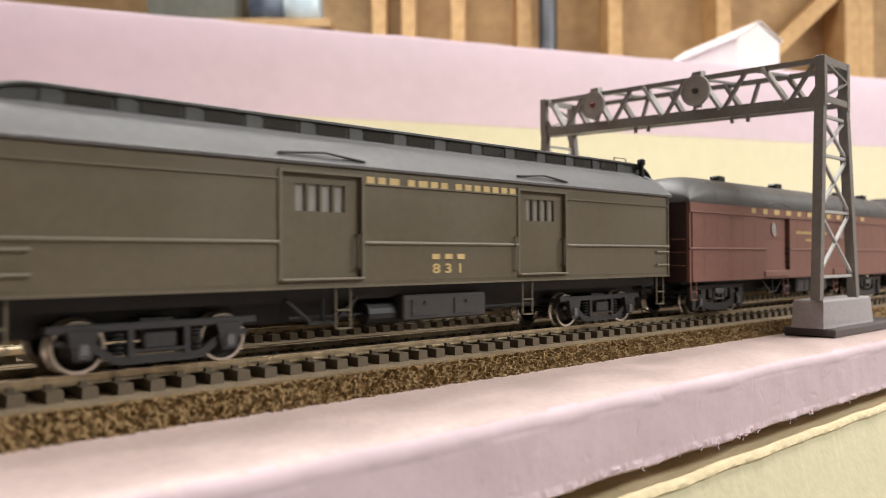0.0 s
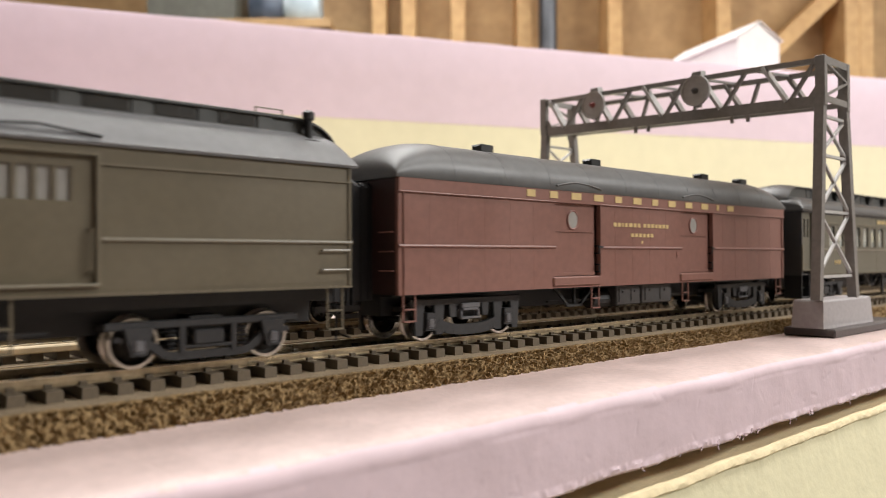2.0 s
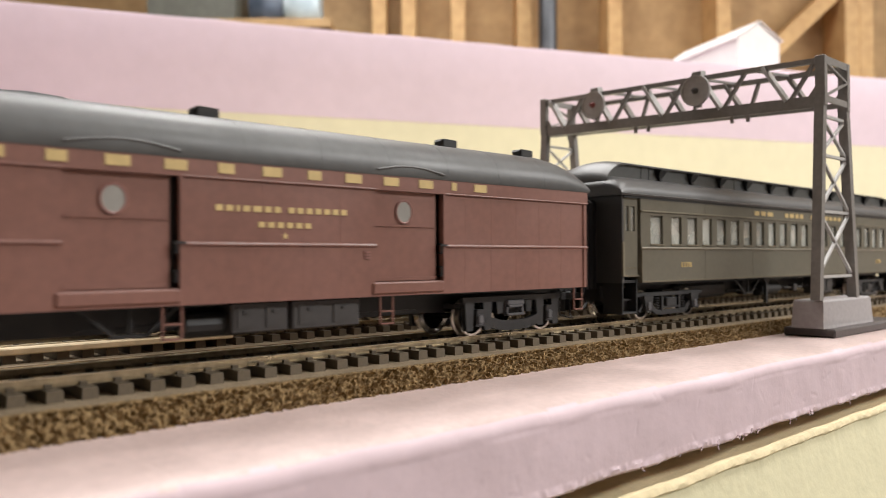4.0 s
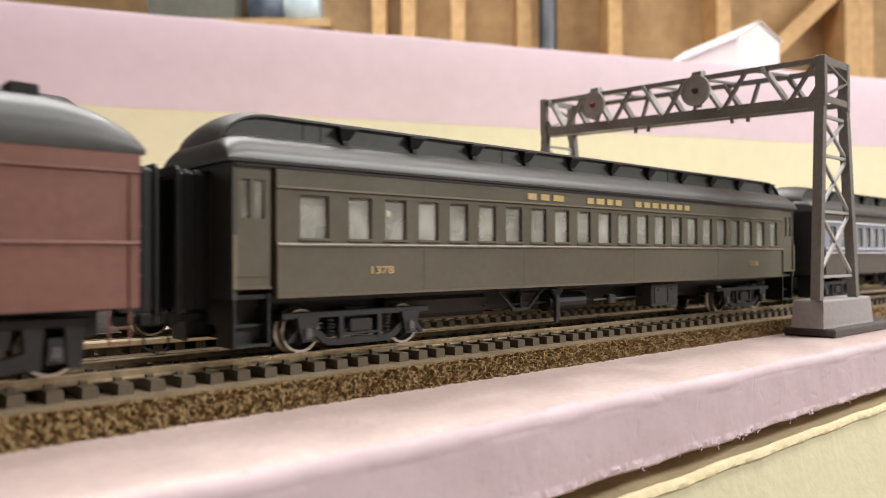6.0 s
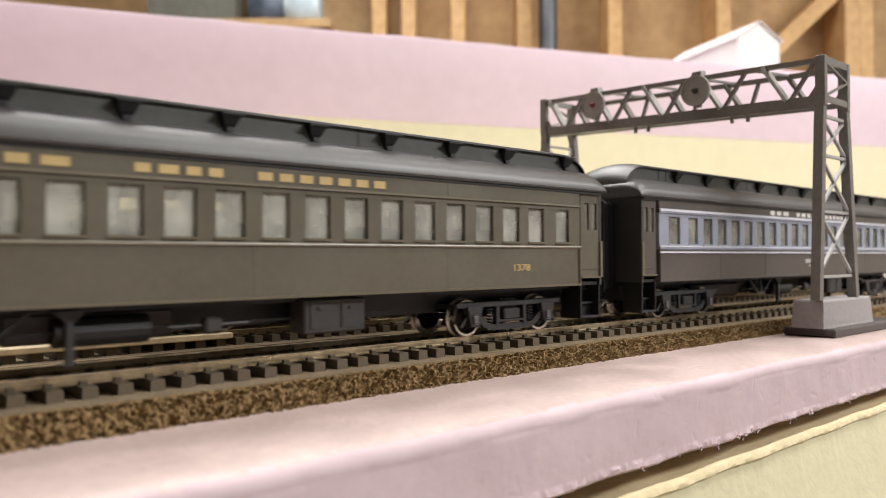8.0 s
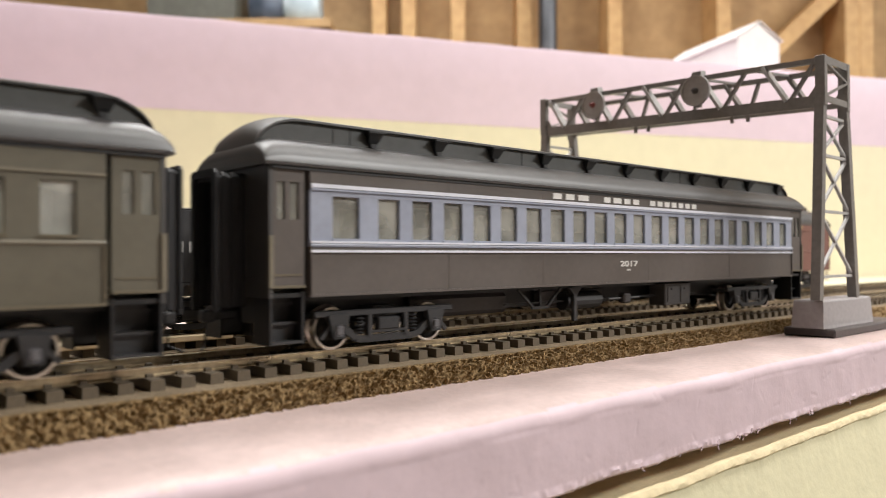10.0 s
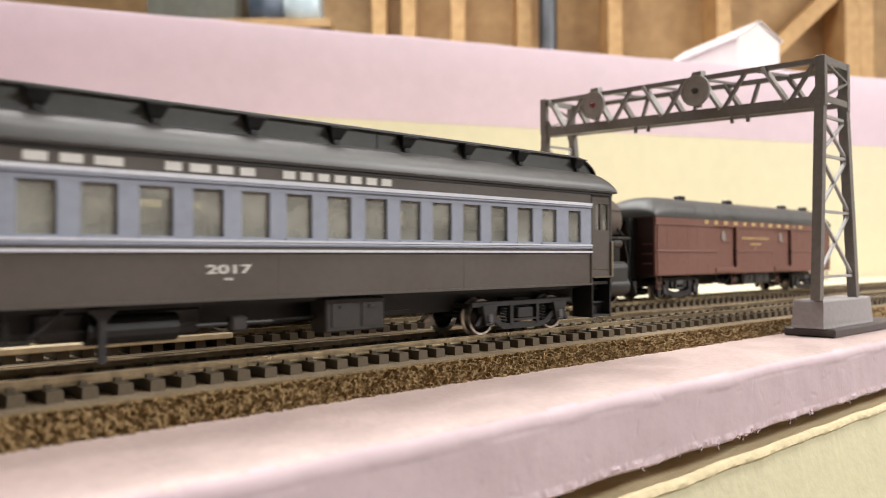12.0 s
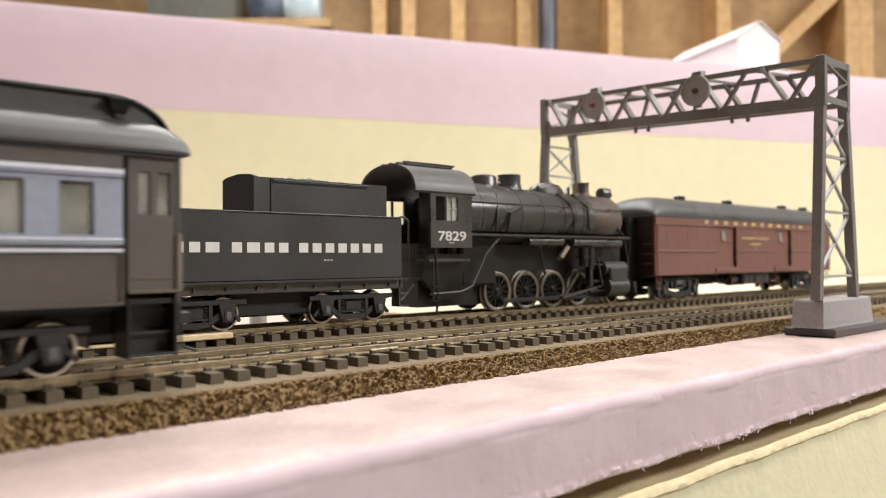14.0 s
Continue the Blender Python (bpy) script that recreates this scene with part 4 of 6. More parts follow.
    for x in (0.0406, 0.0935, 0.1660, 0.1985):
        bm = bmesh.new()
        z = e + 0.0100
        secs = []
        for dx, w, h in ((-0.0030, 0.0012, 0.0016), (-0.0022, 0.0020, 0.0023), (0.0026, 0.0022, 0.0021), (0.0030, 0.0016, 0.0013)):
            secs.append([(x + dx, -0.0065 - w, z), (x + dx, -0.0065 + w, z), (x + dx, -0.0065 + w, z + h), (x + dx, -0.0065 - w, z + h)])
        loft(bm, secs)
        box(bm, x - 0.002, x + 0.002, -0.0080, -0.0050, z - 0.0018, z + 0.0002)
        part("roof_ventilator", bm, M_BLACK, roof)
    for a, b in (d1, d2):
        bm = bmesh.new()
        pts = [(a + (b - a) * i / 8, -W - 0.0008 + 0.0004 * math.sin(math.pi * i / 8), e + 0.0005 + 0.0014 * math.sin(math.pi * i / 8)) for i in range(9)]
        grab(bm, pts, 0.00035)
        part("drip_strip", bm, M_ROOFBLK, roof)
    marks("lettering", ["mmwwmwmwwwnw"], 0.0480, 0.1715, zc(50.5), 0.0024, -W - 0.00045, M_GOLD, body, "widely spaced gold letter-like marks", gap=1.55)
    marks("lettering", ["mmnmwmm", "mmmmmmm"], 0.0913, 0.1245, zc(42.2), 0.0015, -W - 0.00005, M_GOLD, body, "small gold letter-like marks")
    marks("lettering", ["mmmmmm"], 0.1012, 0.1146, zc(38.8), 0.0014, -W - 0.00005, M_GOLD, body, "small gold letter-like marks")
    bm = bmesh.new()
    star = [(0.0009 * (1 if i % 2 == 0 else 0.42) * math.sin(math.pi * i / 5), 0.0009 * (1 if i % 2 == 0 else 0.42) * math.cos(math.pi * i / 5)) for i in range(10)]
    f = bm.faces.new([bm.verts.new((0.1079 + a, -W - 0.0001, zc(36.4) + b)) for a, b in star])
    bmesh.ops.solidify(bm, geom=[f], thickness=0.0001)
    part("star_mark", bm, M_GOLD, body, "small gold star")
    truck(car, 0.0290, 0.0300, "pedestal")
    truck(car, 0.1880, 0.0300, "pedestal")
    underframe(car, L, [(0.0960, 0.1100, 0.0062), (0.1110, 0.1300, 0.0062)], [0.075])
    for x in (0.0042, d1[1] - 0.001, d2[0] + 0.004, L - 0.0035):
        bm = bmesh.new()
        stirrup(bm, x, -W + 0.0010, 0.0062, s, 0.0040)
        part("step", bm, M_RED, car)
    for x0 in (0.0, L):
        w = -1 if x0 == 0 else 1
        for z in (zc(28), zc(33), zc(38)):
            bm = bmesh.new()
            grab(bm, [(x0, -W + 0.002, z), (x0 + w * 0.0009, -W + 0.002, z), (x0 + w * 0.0009, -W + 0.007, z), (x0, -W + 0.007, z)])
            part("grab_iron", bm, M_REDTRIM, body)
    for x, w in ((0, -1), (L, 1)):
        coupler(car, x, w)
        diaphragm(car, x, w, 5 if w < 0 else 6)
    return car


# the two coaches
def coach(label, two_tone, number):
    L = 0.2732
    car = thing("passenger_coach", label, "model railway car", group="cars of the passing train")
    e, s = zc(53.0), zc(22.4)
    xb0, xb1 = 0.0104, 0.2615
    mbody = M_TWOTONE if two_tone else M_OLIVE2
    hz0, hz1 = zc(36.0), zc(46.0)
    holes = [(0.0165, 0.0243, hz0, hz1)] + [(0.0300 + 0.01092 * i, 0.0300 + 0.01092 * i + 0.0068, hz0, hz1) for i in range(20)] + [(0.2500, 0.2562, hz0, hz1)]
    lower = []
    for sgn in (-1, 1):
        ya, yb = sorted((sgn * W, sgn * (W - 0.0012)))
        lower.append(part("lower_panel", boxes((xb0, xb1, ya, yb, s, zc(34.0))), mbody, car))
        part("letter_board", boxes((xb0, xb1, ya, yb, hz1 + 0.0012, e)), mbody, car)
        bm = bmesh.new()
        side_with_holes(bm, xb0, xb1, zc(34.0), hz1 + 0.0012, holes, sgn * W, -sgn * 0.0012)
        part("window_band", bm, M_BLUE if two_tone else mbody, car, "blue-grey window band" if two_tone else "")
    body = lower[0]
    part("floor_pan", boxes((0.0012, L - 0.0012, -W + 0.0012, W - 0.0012, s, s + 0.001)), M_BLACK, car)
    for x in (xb0, xb1 - 0.001):
        part("bulkhead", boxes((x, x + 0.001, -W + 0.0012, W - 0.0012, s + 0.001, e)), mbody, car)
    pane_bm = boxes((0, 0.0068, -0.0001, 0.0001, 0, hz1 - hz0))
    first = None
    for sgn in (-1, 1):
        for a, b, z0, z1 in holes:
            m = pose(a, sgn * (W - 0.0009), z0) @ Matrix.Diagonal(((b - a) / 0.0068, 1, 1, 1))
            if first is None:
                first = part("window_pane", pane_bm, M_GLASS2 if two_tone else M_GLASS, car)
                first.matrix_basis = m
                first.visible_shadow = False
            else:
                share("window_pane", first, car, m).visible_shadow = False
    # trim rails
    bm = bmesh.new()
    for sgn in (-1, 1):
        ya, yb = sorted((sgn * W, sgn * (W + 0.0005)))
        rod(bm, (xb0, sgn * W, zc(34.45)), (xb1, sgn * W, zc(34.45)), 0.0005, 10)
        box(bm, xb0, xb1, ya, sorted((sgn * W, sgn * (W + 0.0003)))[1], hz1 + 0.0012, hz1 + 0.0017)
    # olive coach: lightened trim stands for the highlight along the belt
    part("belt_rail", bm, M_BLUE if two_tone else M_TRIM, body)
    bm = bmesh.new()
    for sgn in (-1, 1):
        ya, yb = sorted((sgn * W, sgn * (W + 0.0005)))
        box(bm, xb0, xb1, ya, yb, s, s + 0.0006)
        for x in (xb0, xb1 - 0.0005):
            box(bm, x, x + 0.0005, ya, yb, s, zc(34.0))
    part("sill_trim", bm, mbody if two_tone else M_TRIM0, body)
    for a, b, z0, z1 in holes:
        part("window_sill", boxes((a - 0.0003, b + 0.0003, -W - 0.0004, -W, z0 - 0.0006, z0 - 0.0001)), M_BLUE if two_tone else M_TRIM0, body)
    if two_tone:
        for z0, z1 in ((hz1 + 0.0018, hz1 + 0.0027), (zc(34.9), zc(35.4)), (zc(32.7), zc(33.3))):
            part("stripe", boxes((xb0, xb1, -W - 0.0006, -W - 0.00002, z0, z1)), M_STRIPE, body, "thin white stripe")
    # interior: seats and aisle floor
    bm = bmesh.new()
    for i in range(20):
        x = 0.030 + 0.01092 * i
        for sgn in (-1, 1):
            tapered(bm, x, 0.0016, 0.0006, *sorted((sgn * 0.004, sgn * 0.0145)), s + 0.005, hz0 + 0.0034)
            box(bm, x, x + 0.0052, *sorted((sgn * 0.004, sgn * 0.0145)), s + 0.005, hz0 - 0.0012)
    bmesh.ops.recalc_face_normals(bm, faces=bm.faces)
    tagged(part("seat_row", bm, M_SEAT, car), kind="stuff")
    bm = bmesh.new()
    box(bm, xb0 + 0.001, xb1 - 0.001, -W + 0.002, W - 0.002, s + 0.004, s + 0.005)
    part("aisle_floor", bm, M_INTERIOR, car)
    # pale sheet added below the roof to brighten the view through the windows
    part("ceiling_reflector", boxes((xb0 + 0.001, xb1 - 0.001, -W + 0.002, W - 0.002, e - 0.0015, e - 0.001)), M_INTERIOR, car)
    # vestibules
    for x0, x1, w in ((0.0, xb0, -1), (xb1, L, 1)):
        a, b = x0 + 0.0004, x1 - 0.0004
        if w < 0:
            b = x1 - 0.0012
        else:
            a = x0 + 0.0012
        hw = (b - a)
        for sgn in (-1, 1):
            bm = bmesh.new()
            y = sgn * (W - 0.0006)
            side_with_holes(bm, a, b, zc(24.8), e, [(a + hw * 0.20, a + hw * 0.43, zc(40.2), zc(48.8)), (a + hw * 0.57, a + hw * 0.84, zc(40.2), zc(48.8))], y, -sgn * 0.0010)
            door = part("vestibule_door", bm, mbody, car)
            part("threshold", boxes((a, b, *sorted((y, sgn * W)), zc(24.6), zc(25.2))), M_TRIM0, door)
            part("door_rail", boxes((a + hw * 0.1, b - hw * 0.1, *sorted((y, y + sgn * 0.0002)), zc(27.4), zc(27.8))), M_TRIM0, door)
            for u0, u1 in ((0.20, 0.43), (0.57, 0.84)):
                part("door_pane", boxes((a + hw * u0, a + hw * u1, *sorted((y - sgn * 0.0005, y - sgn * 0.0007)), zc(40.2), zc(48.8))), M_GLASS2, door)
        xe = (0.0, 0.001) if w < 0 else (L - 0.001, L)
        bm = bmesh.new()
        box(bm, *xe, -W + 0.0004, -0.0045, s, e)
        box(bm, *xe, 0.0045, W - 0.0004, s, e)
        box(bm, *xe, -0.0045, 0.0045, zc(46), e)
        part("end_wall", bm, M_ROOFBLK, car)
        for sgn in (-1, 1):
            xx = a if w < 0 else b
            ya, yb = sorted((sgn * (W - 0.0006), sgn * (W + 0.0001)))
            part("corner_post", boxes((xx - 0.0005, xx + 0.0005, ya, yb, zc(24.8), zc(36.5))), M_TRIM, car)
        for yy in (-1, 1):
            bm = bmesh.new()
            # boxed steps
            ys = sorted((yy * 0.0085, yy * (W - 0.0008)))
            box(bm, a, a + 0.0006, *ys, 0.0030, 0.0150)
            box(bm, b - 0.0006, b, *ys, 0.0030, 0.0150)
            steps = part("step_box", bm, M_BLACK, car)
            for z, dy in ((0.0032, 0.0), (0.0075, 0.0022), (0.0118, 0.0044)):
                edge = yy * (W - 0.0008 - dy)
                back = yy * (W - 0.0048 - dy)
                bm = bmesh.new()
                box(bm, a + 0.0006, b - 0.0006, *sorted((edge, back)), z, z + 0.0006)
                box(bm, a + 0.0006, b - 0.0006, *sorted((back, back + yy * 0.0004)), z, z + 0.0044)
                part("tread", bm, M_TRUCK, steps)
        coupler(car, 0 if w < 0 else L, w)
        diaphragm(car, 0 if w < 0 else L, w, 6 if w < 0 or not two_tone else 3)
    roof, zb, ch = clerestory_roof(car, L, e, M_ROOFBLK, M_CLER, M_ROOFBLK, reach=0.0125, base_h=0.0064, cler_h=0.0050)
    first = None
    for i in range(11):
        x = 0.0334 + 0.02243 * i if i < 10 else 0.2630
        if first is None:
            bm = bmesh.new()
            vent(bm, 0, 0, 0)
            first = part("roof_ventilator", bm, M_BLACK, roof)
            first.matrix_basis = pose(x, -ch, zb + 0.0030)
        else:
            share("roof_ventilator", first, roof, pose(x, -ch, zb + 0.0030))
    bm = bmesh.new()
    for x in (0.0215, 0.0265, 0.0905, 0.1810):
        box(bm, x, x + 0.0002, -ch - 0.00015, -ch, zb + 0.0003, zb + 0.0048)
    part("panel_joint", bm, M_BLACK, roof)
    for x in (0.0535, 0.0920, 0.1480, 0.2050):
        part("plate_seam", boxes((x, x + 0.00012, -W - 0.00006, -W, s, zc(34.0))), mbody, body)
        part("plate_seam", boxes((x, x + 0.00012, -W - 0.00006, -W, hz1 + 0.002, e)), mbody, body)
    mark = M_WHITE if two_tone else M_GOLD
    if two_tone:
        for n, a, b in (("mmw", 0.0966, 0.1142), ("mwmm", 0.1224, 0.1423), ("mmmmmmm", 0.1492, 0.1800)):
            marks("lettering", [n], a, b, zc(50.2), 0.0020, -W - 0.00005, mark, body, "white letter-like marks")
        text_mesh("car_number", number, 0.0026, mark, body, pose(0.1362, -W - 0.0001, zc(29.0)), width=0.0103)
        marks("lettering", ["mm"], 0.1352, 0.1370, zc(27.0), 0.0006, -W - 0.00005, mark, body, "tiny white marks")
    else:
        for n, a, b in (("mmw", 0.0939, 0.1105), ("mwmm", 0.1222, 0.1408), ("mmmmmmm", 0.1490, 0.1840)):
            marks("lettering", [n], a, b, zc(49.5), 0.0021, -W - 0.00005, mark, body, "gold letter-like marks")
        for xc in (0.0396, 0.2340):
            text_mesh("car_number", number, 0.0026, mark, body, pose(xc, -W - 0.0001, zc(28.3)), width=0.0070)
    truck(car, 0.0365, 0.0312, "built")
    truck(car, 0.2345, 0.0312, "built")
    underframe(car, L, [(0.1620, 0.1795, 0.0048)], [0.0947])
    part("air_tank", boxes((0.0480, 0.0860, -0.0085, -0.0050, 0.0060, 0.0122), bev=0.0012), M_EQUIP, car)
    part("battery_box", boxes((0.1010, 0.1340, -0.0080, -0.0048, 0.0062, 0.0122), bev=0.0006), M_EQUIP, car)
    bm = bmesh.new()
    tapered(bm, 0.1115, 0.0008, 0.0007, -0.0140, -0.0128, 0.0022, 0.0105)
    tapered(bm, 0.1115, 0.0007, 0.0030, -0.0140, -0.0128, 0.0105, 0.0128)
    part("queen_post", bm, M_TRUCK, car)
    bm = bmesh.new()
    box(bm, 0.1384, 0.1424, -0.0140, -0.0110, 0.0066, 0.0100, 0.0005)
    rod(bm, (0.1310, -0.0125, 0.0084), (0.1490, -0.0125, 0.0084), 0.0004, 8)
    part("brake_valve", bm, M_EQUIP, car)
    # black strips that paint the shadow line below the roof edge
    for sgn in (-1, 1):
        part("eave_shadow", boxes((0.0006, L - 0.0006, *sorted((sgn * (W - 0.0004), sgn * (W + 0.00022))), e - 0.0014, e - 0.0007)), M_BLACK, car)
    return car


car_a, xa = baggage_car_olive()
car_b = baggage_car_red()
car_c = coach("dark olive passenger coach with gold lettering and milky windows", False, "1378")
car_d = coach("grey-brown passenger coach with a blue-grey window band", True, "2017")
TRAIN = [(car_a, xa), (car_b, -0.23349), (car_c, 0.00356), (car_d, 0.57318 - 0.2732)]

# ---- the express car that stands on the rear track ----
REAR_Y = 0.066
rear_car = copy_thing(car_b, pose(0.3388, REAR_Y, ZR))
tagged(rear_car, "tuscan red express car standing on the rear track", "model railway car")
rear_car["group"] = "parked rolling stock"


# ---- parked tender ----
def tender():
    t = thing("tender", "black locomotive tender with white lettering on the rear track", "tender", pose(0, REAR_Y, ZR), group="parked rolling stock")
    x0, x1 = 0.079, 0.1742
    bm = boxes((x0, x1, -0.0170, 0.0170, zc(24.2), zc(46.0)), bev=0.0004)
    body = part("tank", bm, M_TENDER, t)
    bm = bmesh.new()
    for s in (-1, 1):
        rod(bm, (x0, s * 0.0170, zc(46.1)), (x1, s * 0.0170, zc(46.1)), 0.0003, 6)
        box(bm, x0 - 0.0004, x1 + 0.0004, *sorted((s * 0.0166, s * 0.0175)), zc(23.6), zc(24.3))
    part("tank_lip", bm, M_TENDER, body)
    bm = boxes((x0 + 0.001, x1 + 0.002, -0.0150, 0.0150, zc(20.2), zc(23.8)), bev=0.0003)
    for i in range(9):
        xx = x0 + 0.006 + i * 0.0105
        box(bm, xx, xx + 0.0006, -0.0158, -0.0149, zc(21.4), zc(22.6))
    part("frame", bm, M_ENGINE, t)
    part("under_tank", boxes((0.1095, 0.1425, -0.0095, 0.0095, zc(12.5), zc(20.5)), bev=0.0006), M_BLACK, t)
    # coal bunker with sloped rear and a gabled bulkhead
    bm = bmesh.new()
    prof = [(-0.0112, zc(46.0)), (-0.0112, zc(58.2)), (-0.0085, zc(59.0)), (0.0, zc(59.6)), (0.0085, zc(59.0)), (0.0112, zc(58.2)), (0.0112, zc(46.0))]
    loft(bm, [[(x, y, z) for y, z in prof] for x in (0.1177, 0.1189)])
    box(bm, 0.1189, 0.1715, -0.0112, -0.0104, zc(46.0), zc(58.0))
    box(bm, 0.1189, 0.1715, 0.0104, 0.0112, zc(46.0), zc(58.0))
    box(bm, 0.1705, 0.1715, -0.0104, 0.0104, zc(46.0), zc(55.0))
    box(bm, 0.1238, 0.1243, -0.0116, -0.0111, zc(46.0), zc(58.0))
    bk = part("bunker", bm, M_TENDER, t)
    bm = bmesh.new()
    grab(bm, [(0.1245, -0.0110, zc(57.2)), (0.1245, -0.0122, zc(57.2)), (0.1625, -0.0122, zc(57.2)), (0.1625, -0.0110, zc(57.2))], 0.0003)
    part("hand_rail", bm, M_TRUCK, bk)
    bm = grid_sheet([0.1189 + 0.0517 * i / 44 for i in range(45)], [-0.0104 + 0.0208 * j / 18 for j in range(19)],
                    lambda x, y: (x, y, zc(57.0) + 0.0022 * (1 - (y / 0.0104) ** 2) * (0.4 + 0.6 * math.sin((x - 0.1189) / 0.0517 * math.pi)) + 0.0012 * nz(x, y, 3, 420)))
    part("coal_load", bm, M_COAL, t, "heaped coal")
    marks("lettering", ["mmw", "mwmm", "mmmmmmm"], 0.0885, 0.1650, zc(34.9), 0.0036, -0.0170, M_WHITE, body, "white letter-like marks")
    bm = bmesh.new()
    for i in range(3):
        box(bm, 0.1405 + 0.0013 * i, 0.1413 + 0.0013 * i, -0.0171, -0.0169, zc(30.6), zc(31.0))
    part("small_mark", bm, M_WHITE, body)
    truck(t, 0.0965, 0.0224, "built", False)
    truck(t, 0.1553, 0.0224, "built", False)
    bm = bmesh.new()
    grab(bm, [(0.1755, -0.0160, zc(23)), (0.1775, -0.0165, zc(24)), (0.1775, -0.0165, zc(45)), (0.1760, -0.0160, zc(46.5)), (0.1742, -0.0160, zc(46.5))], 0.0004)
    part("hand_rail", bm, M_TRUCK, t)
    bm = bmesh.new()
    box(bm, 0.1742, 0.1790, -0.0150, -0.0105, zc(13.5), zc(14.0))
    box(bm, 0.1742, 0.1790, -0.0150, -0.0105, zc(18.0), zc(18.5))
    box(bm, 0.1742, 0.1748, -0.0150, -0.0105, zc(13.5), zc(24.0))
    part("step", bm, M_ENGINE, t)
    bm = bmesh.new()
    pipe(bm, [(0.176, -0.008, zc(20)), (0.180, -0.0085, zc(15)), (0.184, -0.008, zc(18)), (0.187, -0.008, zc(21))], 0.0005)
    part("hose", bm, M_TRUCK, t)
    bm = boxes((x0 - 0.007, x0 + 0.001, -0.0012, 0.0012, 0.0085, 0.0105), bev=0.0003)
    part("coupler", bm, M_TRUCK, t)
    return t


def spoked_wheel(parent, x, y, r, material_rim):
    bm = bmesh.new()
    m = pose(x, y, r, 90, 0, 0)
    lathe(bm, [(0.0014, 0), (0.0014, 0.0018), (0.0008, 0.0024)], m, 14)
    for i in range(14):
        a = 2 * math.pi * i / 14
        beam(bm, (x + 0.0012 * math.cos(a), y - 0.0009, r + 0.0012 * math.sin(a)), (x + r * 0.84 * math.cos(a), y - 0.0009, r + r * 0.84 * math.sin(a)), 0.0006, 0.0006)
    a = radians(-60)
    lathe(bm, [(0.0013, 0), (0.0013, 0.0024)], pose(x + 0.0042 * math.cos(a), y, r + 0.0042 * math.sin(a), 90, 0, 0), 12)
    w = part("driver", bm, M_ENGBLK, parent, smooth=True)
    bm = bmesh.new()
    lathe(bm, [(r * 0.82, 0.0002), (r * 0.82, 0.0016), (r * 0.93, 0.0019), (r, 0.0017), (r, 0), (r * 1.06, -0.0003), (r * 1.06, -0.0009), (r * 0.82, -0.0009), (r * 0.82, 0.0002)], m, 36, cap=False)
    part("tyre", bm, material_rim, w, smooth=True)
    return w


